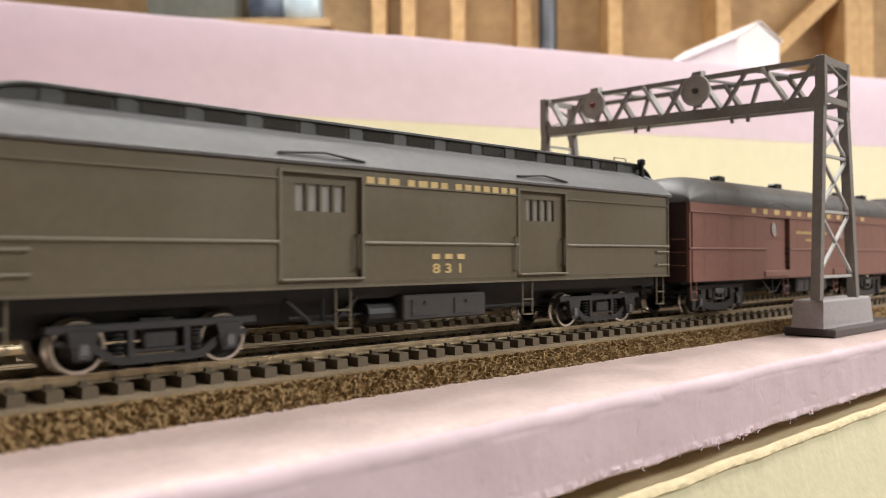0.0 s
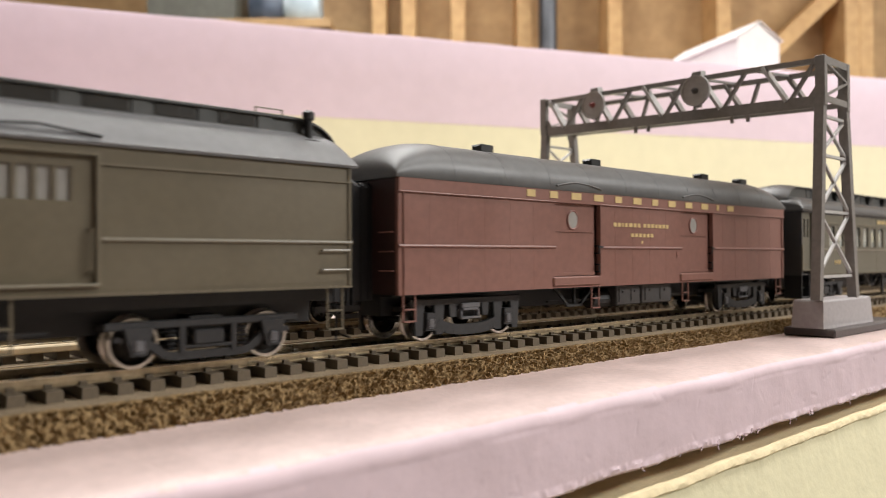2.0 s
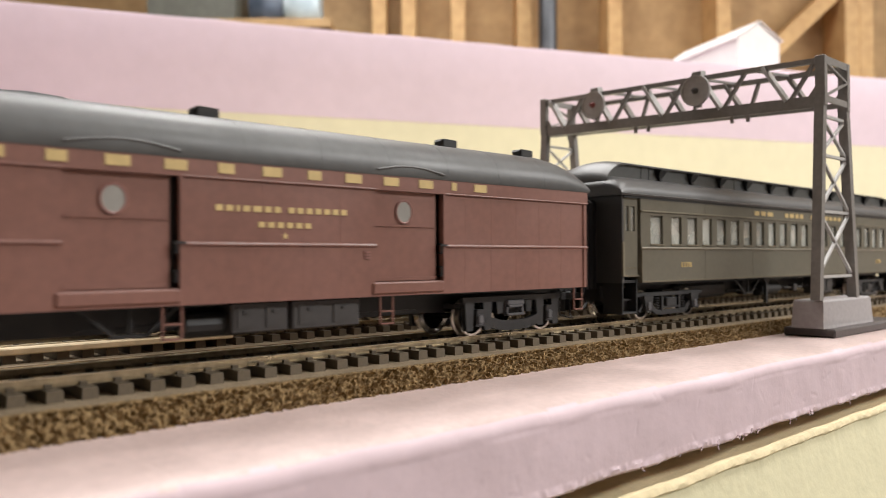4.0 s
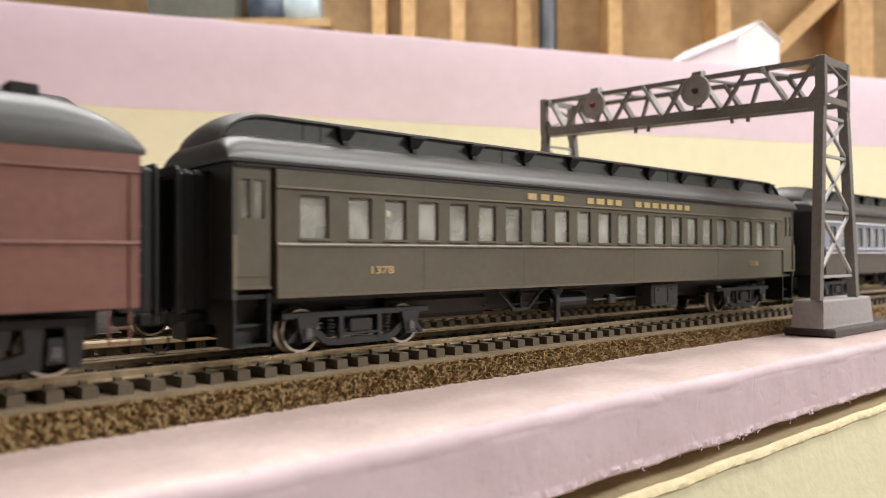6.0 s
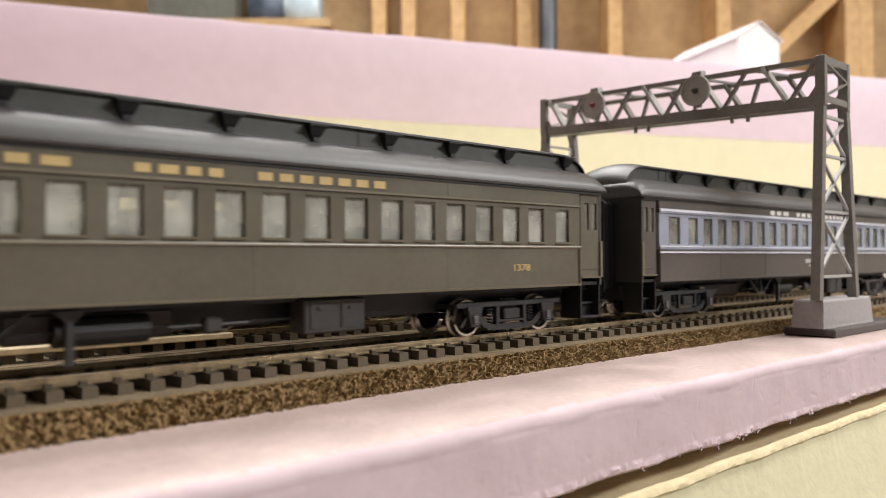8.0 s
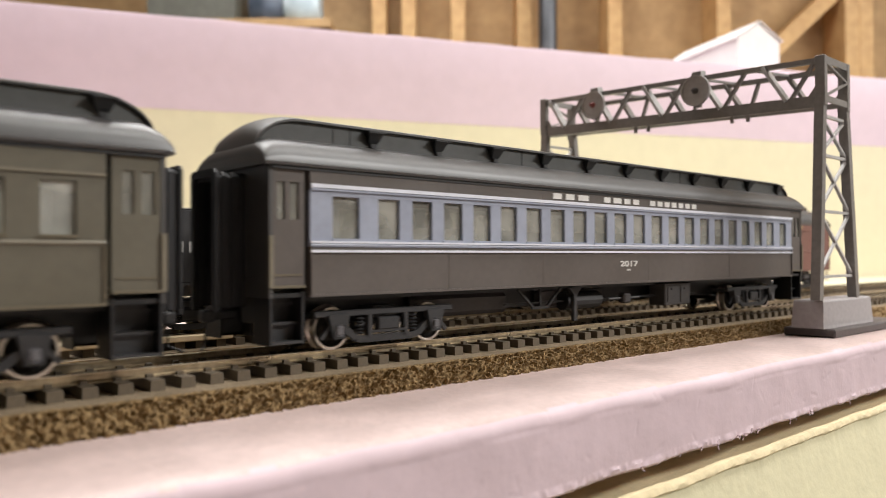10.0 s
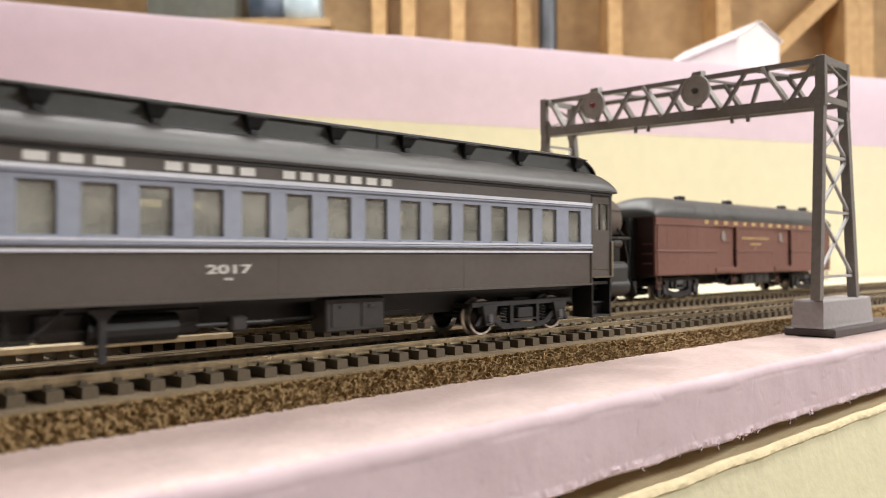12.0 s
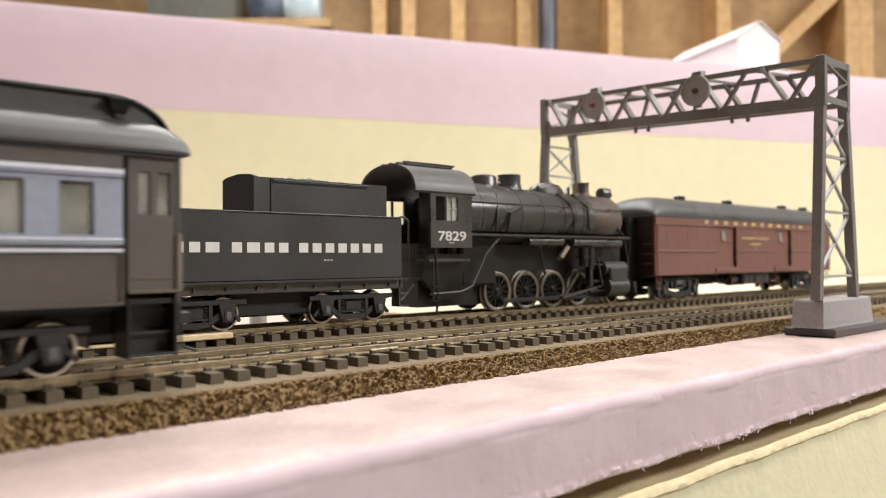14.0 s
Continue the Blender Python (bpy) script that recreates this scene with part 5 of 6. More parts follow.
def engine():
    t = thing("steam_locomotive", "black steam locomotive with a brown-grey smokebox on the rear track", "locomotive", pose(0, REAR_Y, ZR), group="parked rolling stock")
    za = zc(49.6)
    ax = lambda x: pose(x, 0, za, 0, 90, 0)
    bm = bmesh.new()
    lathe(bm, [(0.0136, 0.2090), (0.0137, 0.2280), (0.0134, 0.2440), (0.0124, 0.2620), (0.0121, 0.2960)], ax(0), 40)
    boiler = part("boiler", bm, M_ENGINE, t, smooth=True)
    for x, r in ((0.2200, 0.01385), (0.2440, 0.0136), (0.2590, 0.0128), (0.2740, 0.0125), (0.2880, 0.0124)):
        bm = bmesh.new()
        lathe(bm, [(r - 0.0006, x - 0.0005), (r, x - 0.0004), (r, x + 0.0004), (r - 0.0006, x + 0.0005)], ax(0), 40)
        part("boiler_band", bm, M_ENGINE, boiler, smooth=True)
    bm = bmesh.new()
    lathe(bm, [(0.0120, 0.2958), (0.0122, 0.2962), (0.0122, 0.3172), (0.0114, 0.3186), (0.0106, 0.3188), (0.0100, 0.3200), (0.0060, 0.3210), (0.0012, 0.3214)], ax(0), 40)
    part("smokebox", bm, M_SMOKEBOX, t, "brown-grey graphite smokebox", smooth=True)
    bm = bmesh.new()
    lathe(bm, [(0.0012, 0), (0.0012, 0.002), (0.0018, 0.0022)], pose(0.3196, -0.0062, za - 0.004, 0, 90, 0), 12)
    part("number_lamp", bm, M_WHITE, t, "small pale lamp")
    # domes, stack, headlight, bell
    def dome(name, x, r, h, flat, mt=M_ENGINE, zb=None):
        bm = bmesh.new()
        z = (zc(61.0) if zb is None else zb)
        rows = [(r * 1.35, 0), (r * 1.12, h * 0.12), (r, h * 0.3), (r, h * 0.72)]
        rows += [(r, h * 0.98), (r * 0.95, h)] if flat else [(r * 0.9, h * 0.88), (r * 0.6, h * 0.98), (0.0004, h)]
        lathe(bm, rows, pose(x, 0, z), 26)
        return part(name, bm, mt, boiler, smooth=True)
    dome("sand_dome", 0.2330, 0.0058, 0.0065, False)
    dome("steam_dome", 0.2492, 0.0052, 0.0074, True)
    bm = bmesh.new()
    secs = []
    for u in (-1, -0.85, -0.5, 0, 0.5, 0.85, 1):
        k = math.sqrt(max(0.0, 1 - u * u * 0.97))
        secs.append([(0.2745 + u * 0.0105, y * k, zc(60) + (h * (0.25 + 0.75 * k))) for y, h in ((-0.0062, 0.0), (-0.0058, 0.0036), (-0.004, 0.0058), (0, 0.0066), (0.004, 0.0058), (0.0058, 0.0036), (0.0062, 0.0))])
    loft(bm, secs)
    bmesh.ops.recalc_face_normals(bm, faces=bm.faces)
    part("sand_box", bm, M_ENGINE, boiler, smooth=True)
    bm = bmesh.new()
    lathe(bm, [(0.0050, 0), (0.0036, 0.0010), (0.0030, 0.0024), (0.0030, 0.0066), (0.0034, 0.0070), (0.0026, 0.0070), (0.0024, 0.003)], pose(0.3020, 0, zc(60.9)), 24, cap=False)
    part("smoke_stack", bm, M_SMOKEBOX, t, smooth=True)
    bm = bmesh.new()
    lathe(bm, [(0.0026, -0.0030), (0.0030, -0.002), (0.0030, 0.003), (0.0024, 0.0032)], pose(0.3190, 0, zc(63.6), 0, 90, 0), 18)
    box(bm, 0.3140, 0.3175, -0.0022, 0.0022, zc(60.0), zc(61.6))
    part("headlight", bm, M_ENGINE, t, smooth=True)
    for x, y in ((0.2395, -0.003), (0.2560, 0.0), (0.2650, -0.003), (0.2860, -0.004)):
        bm = bmesh.new()
        lathe(bm, [(0.0006, 0), (0.0006, 0.0022), (0.0010, 0.0024), (0.0003, 0.0034)], pose(x, y, zc(61.4)), 8)
        part("valve", bm, M_ENGINE, boiler)
    # hand rail along the boiler, on stanchions
    bm = bmesh.new()
    grab(bm, [(0.2120, -0.0135, zc(54.2)), (0.2450, -0.0136, zc(54.2)), (0.3050, -0.0126, zc(54.2)), (0.3165, -0.0122, zc(54.2))], 0.00028)
    for x in (0.222, 0.2385, 0.2555, 0.2725, 0.2895, 0.306):
        rod(bm, (x, -0.0105, zc(54.2)), (x, -0.0137, zc(54.2)), 0.0004, 6)
    part("hand_rail", bm, M_TRUCK, boiler)
    # pipes
    for pts, r in (([(0.2265, -0.0138, zc(41)), (0.2270, -0.0142, zc(50)), (0.2300, -0.0110, zc(58)), (0.2330, -0.006, zc(62))], 0.0005),
                   ([(0.2330, -0.0140, zc(42)), (0.2345, -0.0145, zc(50)), (0.2425, -0.0136, zc(53))], 0.0007),
                   ([(0.2745, -0.0062, zc(61)), (0.2780, -0.0110, zc(56)), (0.2800, -0.0124, zc(49)), (0.2790, -0.0126, zc(42))], 0.0005),
                   ([(0.2870, -0.0050, zc(61.5)), (0.2900, -0.0120, zc(55)), (0.2910, -0.0125, zc(44))], 0.0005),
                   ([(0.2200, -0.0148, zc(40.5)), (0.3000, -0.0148, zc(40.0))], 0.0008),
                   ([(0.2520, -0.0150, zc(40.0)), (0.2540, -0.0150, zc(30)), (0.2560, -0.0150, zc(24))], 0.0006),
                   ([(0.1895, -0.0150, zc(17.5)), (0.2050, -0.0155, zc(18)), (0.2110, -0.0155, zc(20)), (0.2190, -0.0155, zc(33)), (0.2290, -0.0150, zc(41))], 0.0006),
                   ([(0.1905, -0.0168, zc(35)), (0.1920, -0.0160, zc(24)), (0.1930, -0.0150, zc(15)), (0.1925, -0.0150, zc(9.5))], 0.0005)):
        bm = bmesh.new()
        pipe(bm, pts, r, 8)
        part("pipe", bm, M_TRUCK, t, smooth=True)
    # running board
    bm = boxes((0.2095, 0.3170, -0.0172, -0.0110, zc(41.2), zc(42.0)), (0.2095, 0.3170, -0.0172, -0.0166, zc(40.2), zc(42.0)))
    part("running_board", bm, M_ENGINE, t)
    part("running_board", boxes((0.2095, 0.3170, 0.0110, 0.0172, zc(41.2), zc(42.0))), M_ENGINE, t)
    bm = bmesh.new()
    rod(bm, (0.2450, -0.0140, zc(38.4)), (0.2680, -0.0140, zc(38.4)), 0.0022, 16)
    rod(bm, (0.2750, -0.0140, zc(38.2)), (0.3120, -0.0140, zc(38.2)), 0.0024, 16)
    part("air_reservoir", bm, M_ENGINE, t, smooth=True)
    # cab
    hw = 0.0172
    bm = bmesh.new()
    holes = [(0.1905, 0.1955, zc(45.7), zc(55.0)), (0.1962, 0.2020, zc(45.7), zc(55.0))]
    for s in (-1, 1):
        side_with_holes(bm, 0.1880, 0.2095, zc(35.3), zc(57.0), holes, s * hw, -s * 0.0010)
    box(bm, 0.2085, 0.2095, -hw + 0.001, -0.010, zc(35.3), zc(57.0))
    box(bm, 0.2085, 0.2095, 0.010, hw - 0.001, zc(35.3), zc(57.0))
    box(bm, 0.2085, 0.2095, -0.010, 0.010, zc(57.0), zc(64.0))
    box(bm, 0.1880, 0.2090, -hw + 0.001, hw - 0.001, zc(30.0), zc(31.0))
    cab = part("cab", bm, M_ENGINE, t)
    bm = boxes((0.1964, 0.1968, -hw + 0.0002, -hw + 0.0006, zc(45.7), zc(55.0)), (0.1990, 0.1993, -hw + 0.0002, -hw + 0.0006, zc(45.7), zc(55.0)), (0.1962, 0.2020, -hw + 0.0002, -hw + 0.0006, zc(50.2), zc(50.6)))
    part("window_frame", bm, M_GANTRYLIT, cab)
    bm = boxes((0.1962, 0.2020, -hw + 0.0007, -hw + 0.0008, zc(45.7), zc(55.0)))
    part("window_pane", bm, M_GLASS, cab).visible_shadow = False
    bm = bmesh.new()
    ar = arch(18, hw + 0.0008, zc(56.6), 0.0112, 2.2)
    inner = [(y * 0.95, z - 0.0007) for y, z in ar]
    ring = ar + list(reversed(inner))
    loft(bm, [[(x, y, z) for y, z in ring] for x in (0.1800, 0.2112)])
    bmesh.ops.recalc_face_normals(bm, faces=bm.faces)
    # lighter grey than the cab, painting in the light on the roof's curve
    roof = part("cab_roof", bm, M_ROOF, t, smooth=True)
    part("roof_hatch", boxes((0.1840, 0.2085, -0.0072, 0.0072, zc(67.2), zc(68.3)), bev=0.0004), M_HATCH, roof, "brown roof hatch")
    for y in (-0.0068, -0.0022, 0.0022, 0.0068):
        part("hatch_rail", boxes((0.1832, 0.2092, y - 0.0004, y + 0.0004, zc(68.0), zc(68.8))), M_ENGBLK, roof)
    text_mesh("cab_number", "7829", 0.0050, M_WHITE, cab, pose(0.1988, -hw - 0.0001, zc(39.6)), width=0.0145)
    bm = boxes((0.1972, 0.2000, -hw - 0.0001, -hw, zc(37.0), zc(37.3)))
    part("class_mark", bm, M_WHITE, cab)
    part("backhead", boxes((0.2040, 0.2086, -0.0100, 0.0100, zc(31), zc(60)), bev=0.001), M_ENGBLK, t)
    part("firebox", boxes((0.2090, 0.2290, -0.0118, 0.0118, zc(20), zc(45)), bev=0.001), M_ENGBLK, t)
    bm = bmesh.new()
    loft(bm, [[(x, y, z) for y, z in ((-0.0125, zc(33)), (0.0125, zc(33)), (0.0105, zc(b)), (-0.0105, zc(b)))] for x, b in ((0.1890, 24.0), (0.1960, 15.5), (0.2080, 13.5), (0.2160, 18.0))])
    bmesh.ops.recalc_face_normals(bm, faces=bm.faces)
    part("ash_pan", bm, M_ENGBLK, t)
    part("frame", boxes((0.1900, 0.3230, -0.0068, 0.0068, zc(12), zc(37))), M_ENGBLK, t)
    part("cab_step", boxes((0.1895, 0.1945, -0.0166, -0.0125, zc(14.5), zc(15.0)), (0.1895, 0.1945, -0.0166, -0.0125, zc(20), zc(20.5)), (0.1895, 0.1900, -0.0166, -0.0160, zc(14.5), zc(30))), M_ENGBLK, t)
    # drivers, rods
    xd = (0.2318, 0.2498, 0.2678, 0.2858)
    for i, x in enumerate(xd):
        spoked_wheel(t, x, -0.0078, 0.0083, M_TYRE)
        bm = bmesh.new()
        lathe(bm, [(0.0080, 0), (0.0080, 0.0018)], pose(x, 0.0098, 0.0080, 90, 0, 0), 30)
        part("driver", bm, M_ENGBLK, t)
    dx, dz = 0.0042 * math.cos(radians(-60)), 0.0042 * math.sin(radians(-60))
    part("side_rod", boxes((xd[0] + dx - 0.0012, xd[3] + dx + 0.0012, -0.0118, -0.0108, 0.0080 + dz - 0.0009, 0.0080 + dz + 0.0009), bev=0.0002), M_TRUCK, t)
    bm = bmesh.new()
    beam(bm, (xd[2] + dx, -0.0126, 0.0080 + dz), (0.2990, -0.0126, 0.0088), 0.0016, 0.0010)
    beam(bm, (xd[2] + dx, -0.0134, 0.0080 + dz), (0.2810, -0.0134, 0.0155), 0.0010, 0.0008)
    part("main_rod", bm, M_SMOKEBOX, t)
    bm = bmesh.new()
    box(bm, 0.2890, 0.3010, -0.0140, -0.0110, 0.0108, 0.0120)
    box(bm, 0.2890, 0.3010, -0.0140, -0.0110, 0.0062, 0.0072)
    box(bm, 0.2880, 0.2900, -0.0150, -0.0120, 0.0090, 0.0270)
    beam(bm, (0.2820, -0.0142, 0.0200), (0.3010, -0.0142, 0.0190), 0.0010, 0.0008)
    beam(bm, (0.2940, -0.0146, 0.0220), (0.2975, -0.0146, 0.0090), 0.0010, 0.0008)
    part("valve_gear", bm, M_TRUCK, t)
    for s in (-1, 1):
        bm = bmesh.new()
        rod(bm, (0.3005, s * 0.0128, 0.0085), (0.3160, s * 0.0128, 0.0085), 0.0050, 22)
        rod(bm, (0.2990, s * 0.0128, 0.0172), (0.3165, s * 0.0128, 0.0172), 0.0034, 18)
        box(bm, 0.3012, 0.3150, *sorted((s * 0.0085, s * 0.0172)), 0.0085, 0.0180, 0.0006)
        part("cylinder", bm, M_TENDER, t, smooth=True)
    bm = bmesh.new()
    rod(bm, (0.2660, -0.0150, zc(31)), (0.2710, -0.0150, zc(36)), 0.0016, 14)
    part("lubricator", bm, M_TREAD, t, "bright metal lubricator")
    bm = bmesh.new()
    for x in (0.2830, 0.2872):
        rod(bm, (x, -0.0150, zc(27)), (x, -0.0150, zc(36)), 0.0021, 14)
        box(bm, x - 0.0024, x + 0.0024, -0.0172, -0.0130, zc(31.0), zc(32.2))
    part("air_pump", bm, M_ENGBLK, t, smooth=True)
    for x in (0.3115,):
        w, tr = wheelset(t, x, 0, 0.0050)
        tr.parent = w
    bm = bmesh.new()
    loft(bm, [[(x, y, z) for y, z in ((-0.0150, b), (0.0150, b), (0.0150, 0.0105), (-0.0150, 0.0105))] for x, b in ((0.3225, 0.0085), (0.3255, 0.0030))])
    bmesh.ops.recalc_face_normals(bm, faces=bm.faces)
    part("pilot", bm, M_ENGBLK, t)
    bm = bmesh.new()
    pipe(bm, [(0.3215, -0.0120, zc(20)), (0.3225, -0.0120, zc(30)), (0.3185, -0.0120, zc(42)), (0.3130, -0.0110, zc(47))], 0.0006)
    part("pilot_brace", bm, M_TRUCK, t)
    return t


tender()
engine()


# ---- signal bridge ----
def truss_bar(bm, a, b, w=0.0018, d=0.0012):
    beam(bm, a, b, w, d)


def signal_gantry():
    t = thing("signal_bridge", "grey plastic lattice signal bridge over both tracks", "signal gantry")
    yn, yf = -0.0465, 0.0945
    zt = lambda y: 0.1088 + (y - yn) / (yf - yn) * 0.0052
    zl = lambda y: 0.0940 + (y - yn) / (yf - yn) * 0.0056
    XF, XB = 0.3072, 0.3296
    # chords
    for name, zf, xs in (("top_chord", zt, (XF, XB)), ("bottom_chord", zl, (XF, XB))):
        for x in xs:
            bm = bmesh.new()
            h = (0.0046 if x == XF else 0.0020) if name == "bottom_chord" else 0.0020
            secs = []
            for y in (yn, yf):
                z = zf(y)
                secs.append([(x - 0.0010, y, z - h), (x + 0.0010, y, z - h), (x + 0.0010, y, z), (x - 0.0010, y, z)])
            loft(bm, secs)
            bmesh.ops.recalc_face_normals(bm, faces=bm.faces)
            part(name, bm, M_GANTRY, t)
    bm = bmesh.new()
    loft(bm, [[(XF + 0.001, y, zl(y) - 0.0046), (XF + 0.005, y, zl(y) - 0.0046), (XF + 0.005, y, zl(y) - 0.0036), (XF + 0.001, y, zl(y) - 0.0036)] for y in (yn, yf)])
    bmesh.ops.recalc_face_normals(bm, faces=bm.faces)
    part("bottom_plate", bm, M_PLATE, t)
    # diagonals: open V shapes, a slim bar and a broad one, on both faces
    n = 11
    for x, back in ((XF, False), (XB, True)):
        for k in range(5):
            ya = -0.0442 + 0.0284 * k
            yb, yc = ya + 0.0100, ya + 0.0206
            bm = bmesh.new()
            if back:
                ya += 0.0050
            truss_bar(bm, (x, ya, zt(ya) - 0.001), (x, yb, zl(yb) - 0.001), 0.0017, 0.0013)
            part("diagonal", bm, M_GANTRY, t)
            # front broad bars take the lit copy as a painted highlight, back ones don't
            bm = bmesh.new()
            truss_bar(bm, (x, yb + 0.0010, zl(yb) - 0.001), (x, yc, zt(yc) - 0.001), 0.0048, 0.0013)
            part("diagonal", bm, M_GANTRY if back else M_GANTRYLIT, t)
        for y, w in ((yn + 0.0022, 1), (yf - 0.0022, -1)):
            bm = bmesh.new()
            loft(bm, [[(xx, y, zl(y) - 0.001), (xx, y + w * 0.0036, zl(y) - 0.001), (xx, y, zl(y) + 0.0040)] for xx in (x - 0.0006, x + 0.0006)])
            part("gusset", bm, M_GANTRY, t)
    # cross ties between the faces, below and above
    for i in range(n + 1):
        y = yn + 0.004 + (yf - yn - 0.008) * i / n
        for zf, dz in ((zt, -0.001),):
            if i % 2:
                continue
            bm = bmesh.new()
            beam(bm, (XF, y, zf(y) + dz), (XB, y + (0.006 if i % 2 else -0.006) * (0 < i < n), zf(y) + dz), 0.0012, 0.0010)
            part("cross_tie", bm, M_GANTRY, t)
    # end caps
    for y in (yn, yf):
        bm = bmesh.new()
        for x in (XF, XB):
            box(bm, x - 0.0014, x + 0.0014, y - 0.0016, y + 0.0022, zl(y) - 0.0040, zt(y) + 0.0008, 0.0002)
        box(bm, XF, XB, y - 0.0014, y - 0.0006, zt(y) - 0.0022, zt(y) + 0.0006)
        box(bm, XF, XB, y - 0.0014, y - 0.0006, zl(y) - 0.0024, zl(y))
        part("end_frame", bm, M_GANTRY, t)
        bm = bmesh.new()
        beam(bm, (XF + 0.001, y - 0.0010, zl(y)), (XB - 0.001, y - 0.0010, (zl(y) + zt(y)) / 2), 0.0013, 0.0008)
        beam(bm, (XB - 0.001, y - 0.0010, (zl(y) + zt(y)) / 2), (XF + 0.001, y - 0.0010, zt(y) - 0.002), 0.0013, 0.0008)
        part("end_brace", bm, M_GANTRY, t)
    # towers
    for y, zbase in ((yn + 0.0006, 0.0143), (yf - 0.0006, 0.0180)):
        zt0 = zl(y) - 0.002
        for s in (-1, 1):
            xt, xbm = (XF, 0.3018) if s < 0 else (XB, 0.3380)
            for dy in (0.0,):
                bm = bmesh.new()
                beam(bm, (xbm, y + dy, zbase), (xt, y + dy * 0.8, zt0), 0.0036, 0.0032)
                part("leg_post", bm, M_GANTRY, t)
        L = lambda z: XF + (0.3018 - XF) * (1 - (z - zbase) / (zt0 - zbase))
        Rr = lambda z: XB + (0.3380 - XB) * (1 - (z - zbase) / (zt0 - zbase))
        zs = [zbase + 0.009, zbase + 0.0345, zbase + 0.0565, zbase + 0.0720]
        # struts and braces wear the lit copy too, so their highlight is painted
        for dy in (0.0,):
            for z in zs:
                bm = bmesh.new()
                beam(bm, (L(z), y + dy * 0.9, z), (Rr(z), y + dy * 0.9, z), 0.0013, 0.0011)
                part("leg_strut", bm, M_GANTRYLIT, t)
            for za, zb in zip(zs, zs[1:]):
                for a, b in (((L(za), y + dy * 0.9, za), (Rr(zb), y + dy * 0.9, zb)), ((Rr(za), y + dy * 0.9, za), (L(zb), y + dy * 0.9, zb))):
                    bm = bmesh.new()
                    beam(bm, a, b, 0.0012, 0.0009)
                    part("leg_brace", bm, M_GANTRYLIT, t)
        # footing
        z0 = zbase - 0.0143
        yc = y + 0.0037 if y < 0 else y - 0.0065
        bm = bmesh.new()
        loft(bm, [[(xc0, yc + a, z) for xc0, a in ((0.3270 - hx, -hy), (0.3270 + hx, -hy), (0.3270 + hx, hy), (0.3270 - hx, hy))] for hx, hy, z in ((0.0256, 0.0063, z0 + 0.0034), (0.0253, 0.0061, z0 + 0.0044), (0.0267 - 0.0025, 0.0057, z0 + 0.0136), (0.0267 - 0.0030, 0.0052, z0 + 0.0143))])
        bmesh.ops.recalc_face_normals(bm, faces=bm.faces)
        part("footing", bm, M_CONC, t, "pale grey footing")
        bm = boxes((0.3032, 0.3032 + 0.078, yc - 0.0098, yc + 0.0100, z0, z0 + 0.0034), bev=0.0006)
        part("base_plate", bm, M_PLATE, t, "dark base plate")
    # signal heads, one over each track
    for y in (0.0052, 0.0602):
        zc0 = zl(y) + 0.0078
        bm = bmesh.new()
        lathe(bm, [(0.0002, 0.0006), (0.0060, 0.0008), (0.0062, 0.0013), (0.0067, 0.0013), (0.0068, 0.0008), (0.0068, 0.0), (0.0062, -0.0003)], pose(XF - 0.0034, y, zc0, 0, -90, 0), 32)
        head = part("signal_disc", bm, M_SIGNAL, t, smooth=True)
        bm = bmesh.new()
        lathe(bm, [(0.0014, 0), (0.0014, 0.0008), (0.0009, 0.0012), (0.0008, 0.0022), (0.0004, 0.0024)], pose(XF - 0.0040, y, zc0, 0, -90, 0), 16)
        part("lens_hub", bm, M_LENS if y > 0.03 else M_PLATE, head, "dull red hub" if y > 0.03 else "dark hub")
        bm = bmesh.new()
        secs = []
        for x, h in ((XF - 0.0032, 0.0012), (XF - 0.001, 0.0018), (XF + 0.001, 0.0018)):
            secs.append([(x, y - 0.0026, zc0 + 0.0062), (x, y + 0.0026, zc0 + 0.0062), (x, y + 0.0020, zc0 + 0.0072 + h), (x, y - 0.0020, zc0 + 0.0072 + h)])
        loft(bm, secs)
        box(bm, XF - 0.0030, XF - 0.0005, y - 0.0012, y + 0.0012, zc0 - 0.0070, zc0 + 0.0065)
        part("signal_bracket", bm, M_GANTRY, t)
    for y in (-0.0165, -0.0095, 0.0315, 0.0385):
        bm = bmesh.new()
        box(bm, XF - 0.0006, XF + 0.0006, y - 0.0006, y + 0.0006, zl(y) - 0.0074, zl(y) - 0.0046)
        part("bracket_pin", bm, M_GANTRY, t)
    return t


signal_gantry()


# ---- rock wall on the far side, the card house, the shim ----
def rock_wall():
    """A cast rock sheet with a sloping right end."""
    def fn(u, v):
        x = -0.10 + u * 0.203
        top = 0.0920 + 0.0008 * nz(x, 8, 0, 90) - max(0.0, x - 0.0835) * 0.82
        z = v * top
        d = 0.0012 * nz(x, z, 0, 110) + 0.0006 * max(0.0, nz(x, z, 5, 240))
        return (x, 0.135 - d, z)
    bm = grid_sheet([i / 110 for i in range(111)], [j / 60 for j in range(61)], fn)
    geo = bmesh.ops.extrude_face_region(bm, geom=list(bm.faces))
    for v in geo["geom"]:
        if isinstance(v, bmesh.types.BMVert):
            v.co.y = 0.150
    bmesh.ops.recalc_face_normals(bm, faces=bm.faces)
    return tagged(part("rock_wall", bm, M_ROCK, smooth=True), "grey cast rock wall piece with a sloping end", "scenery rock")


rock_wall()


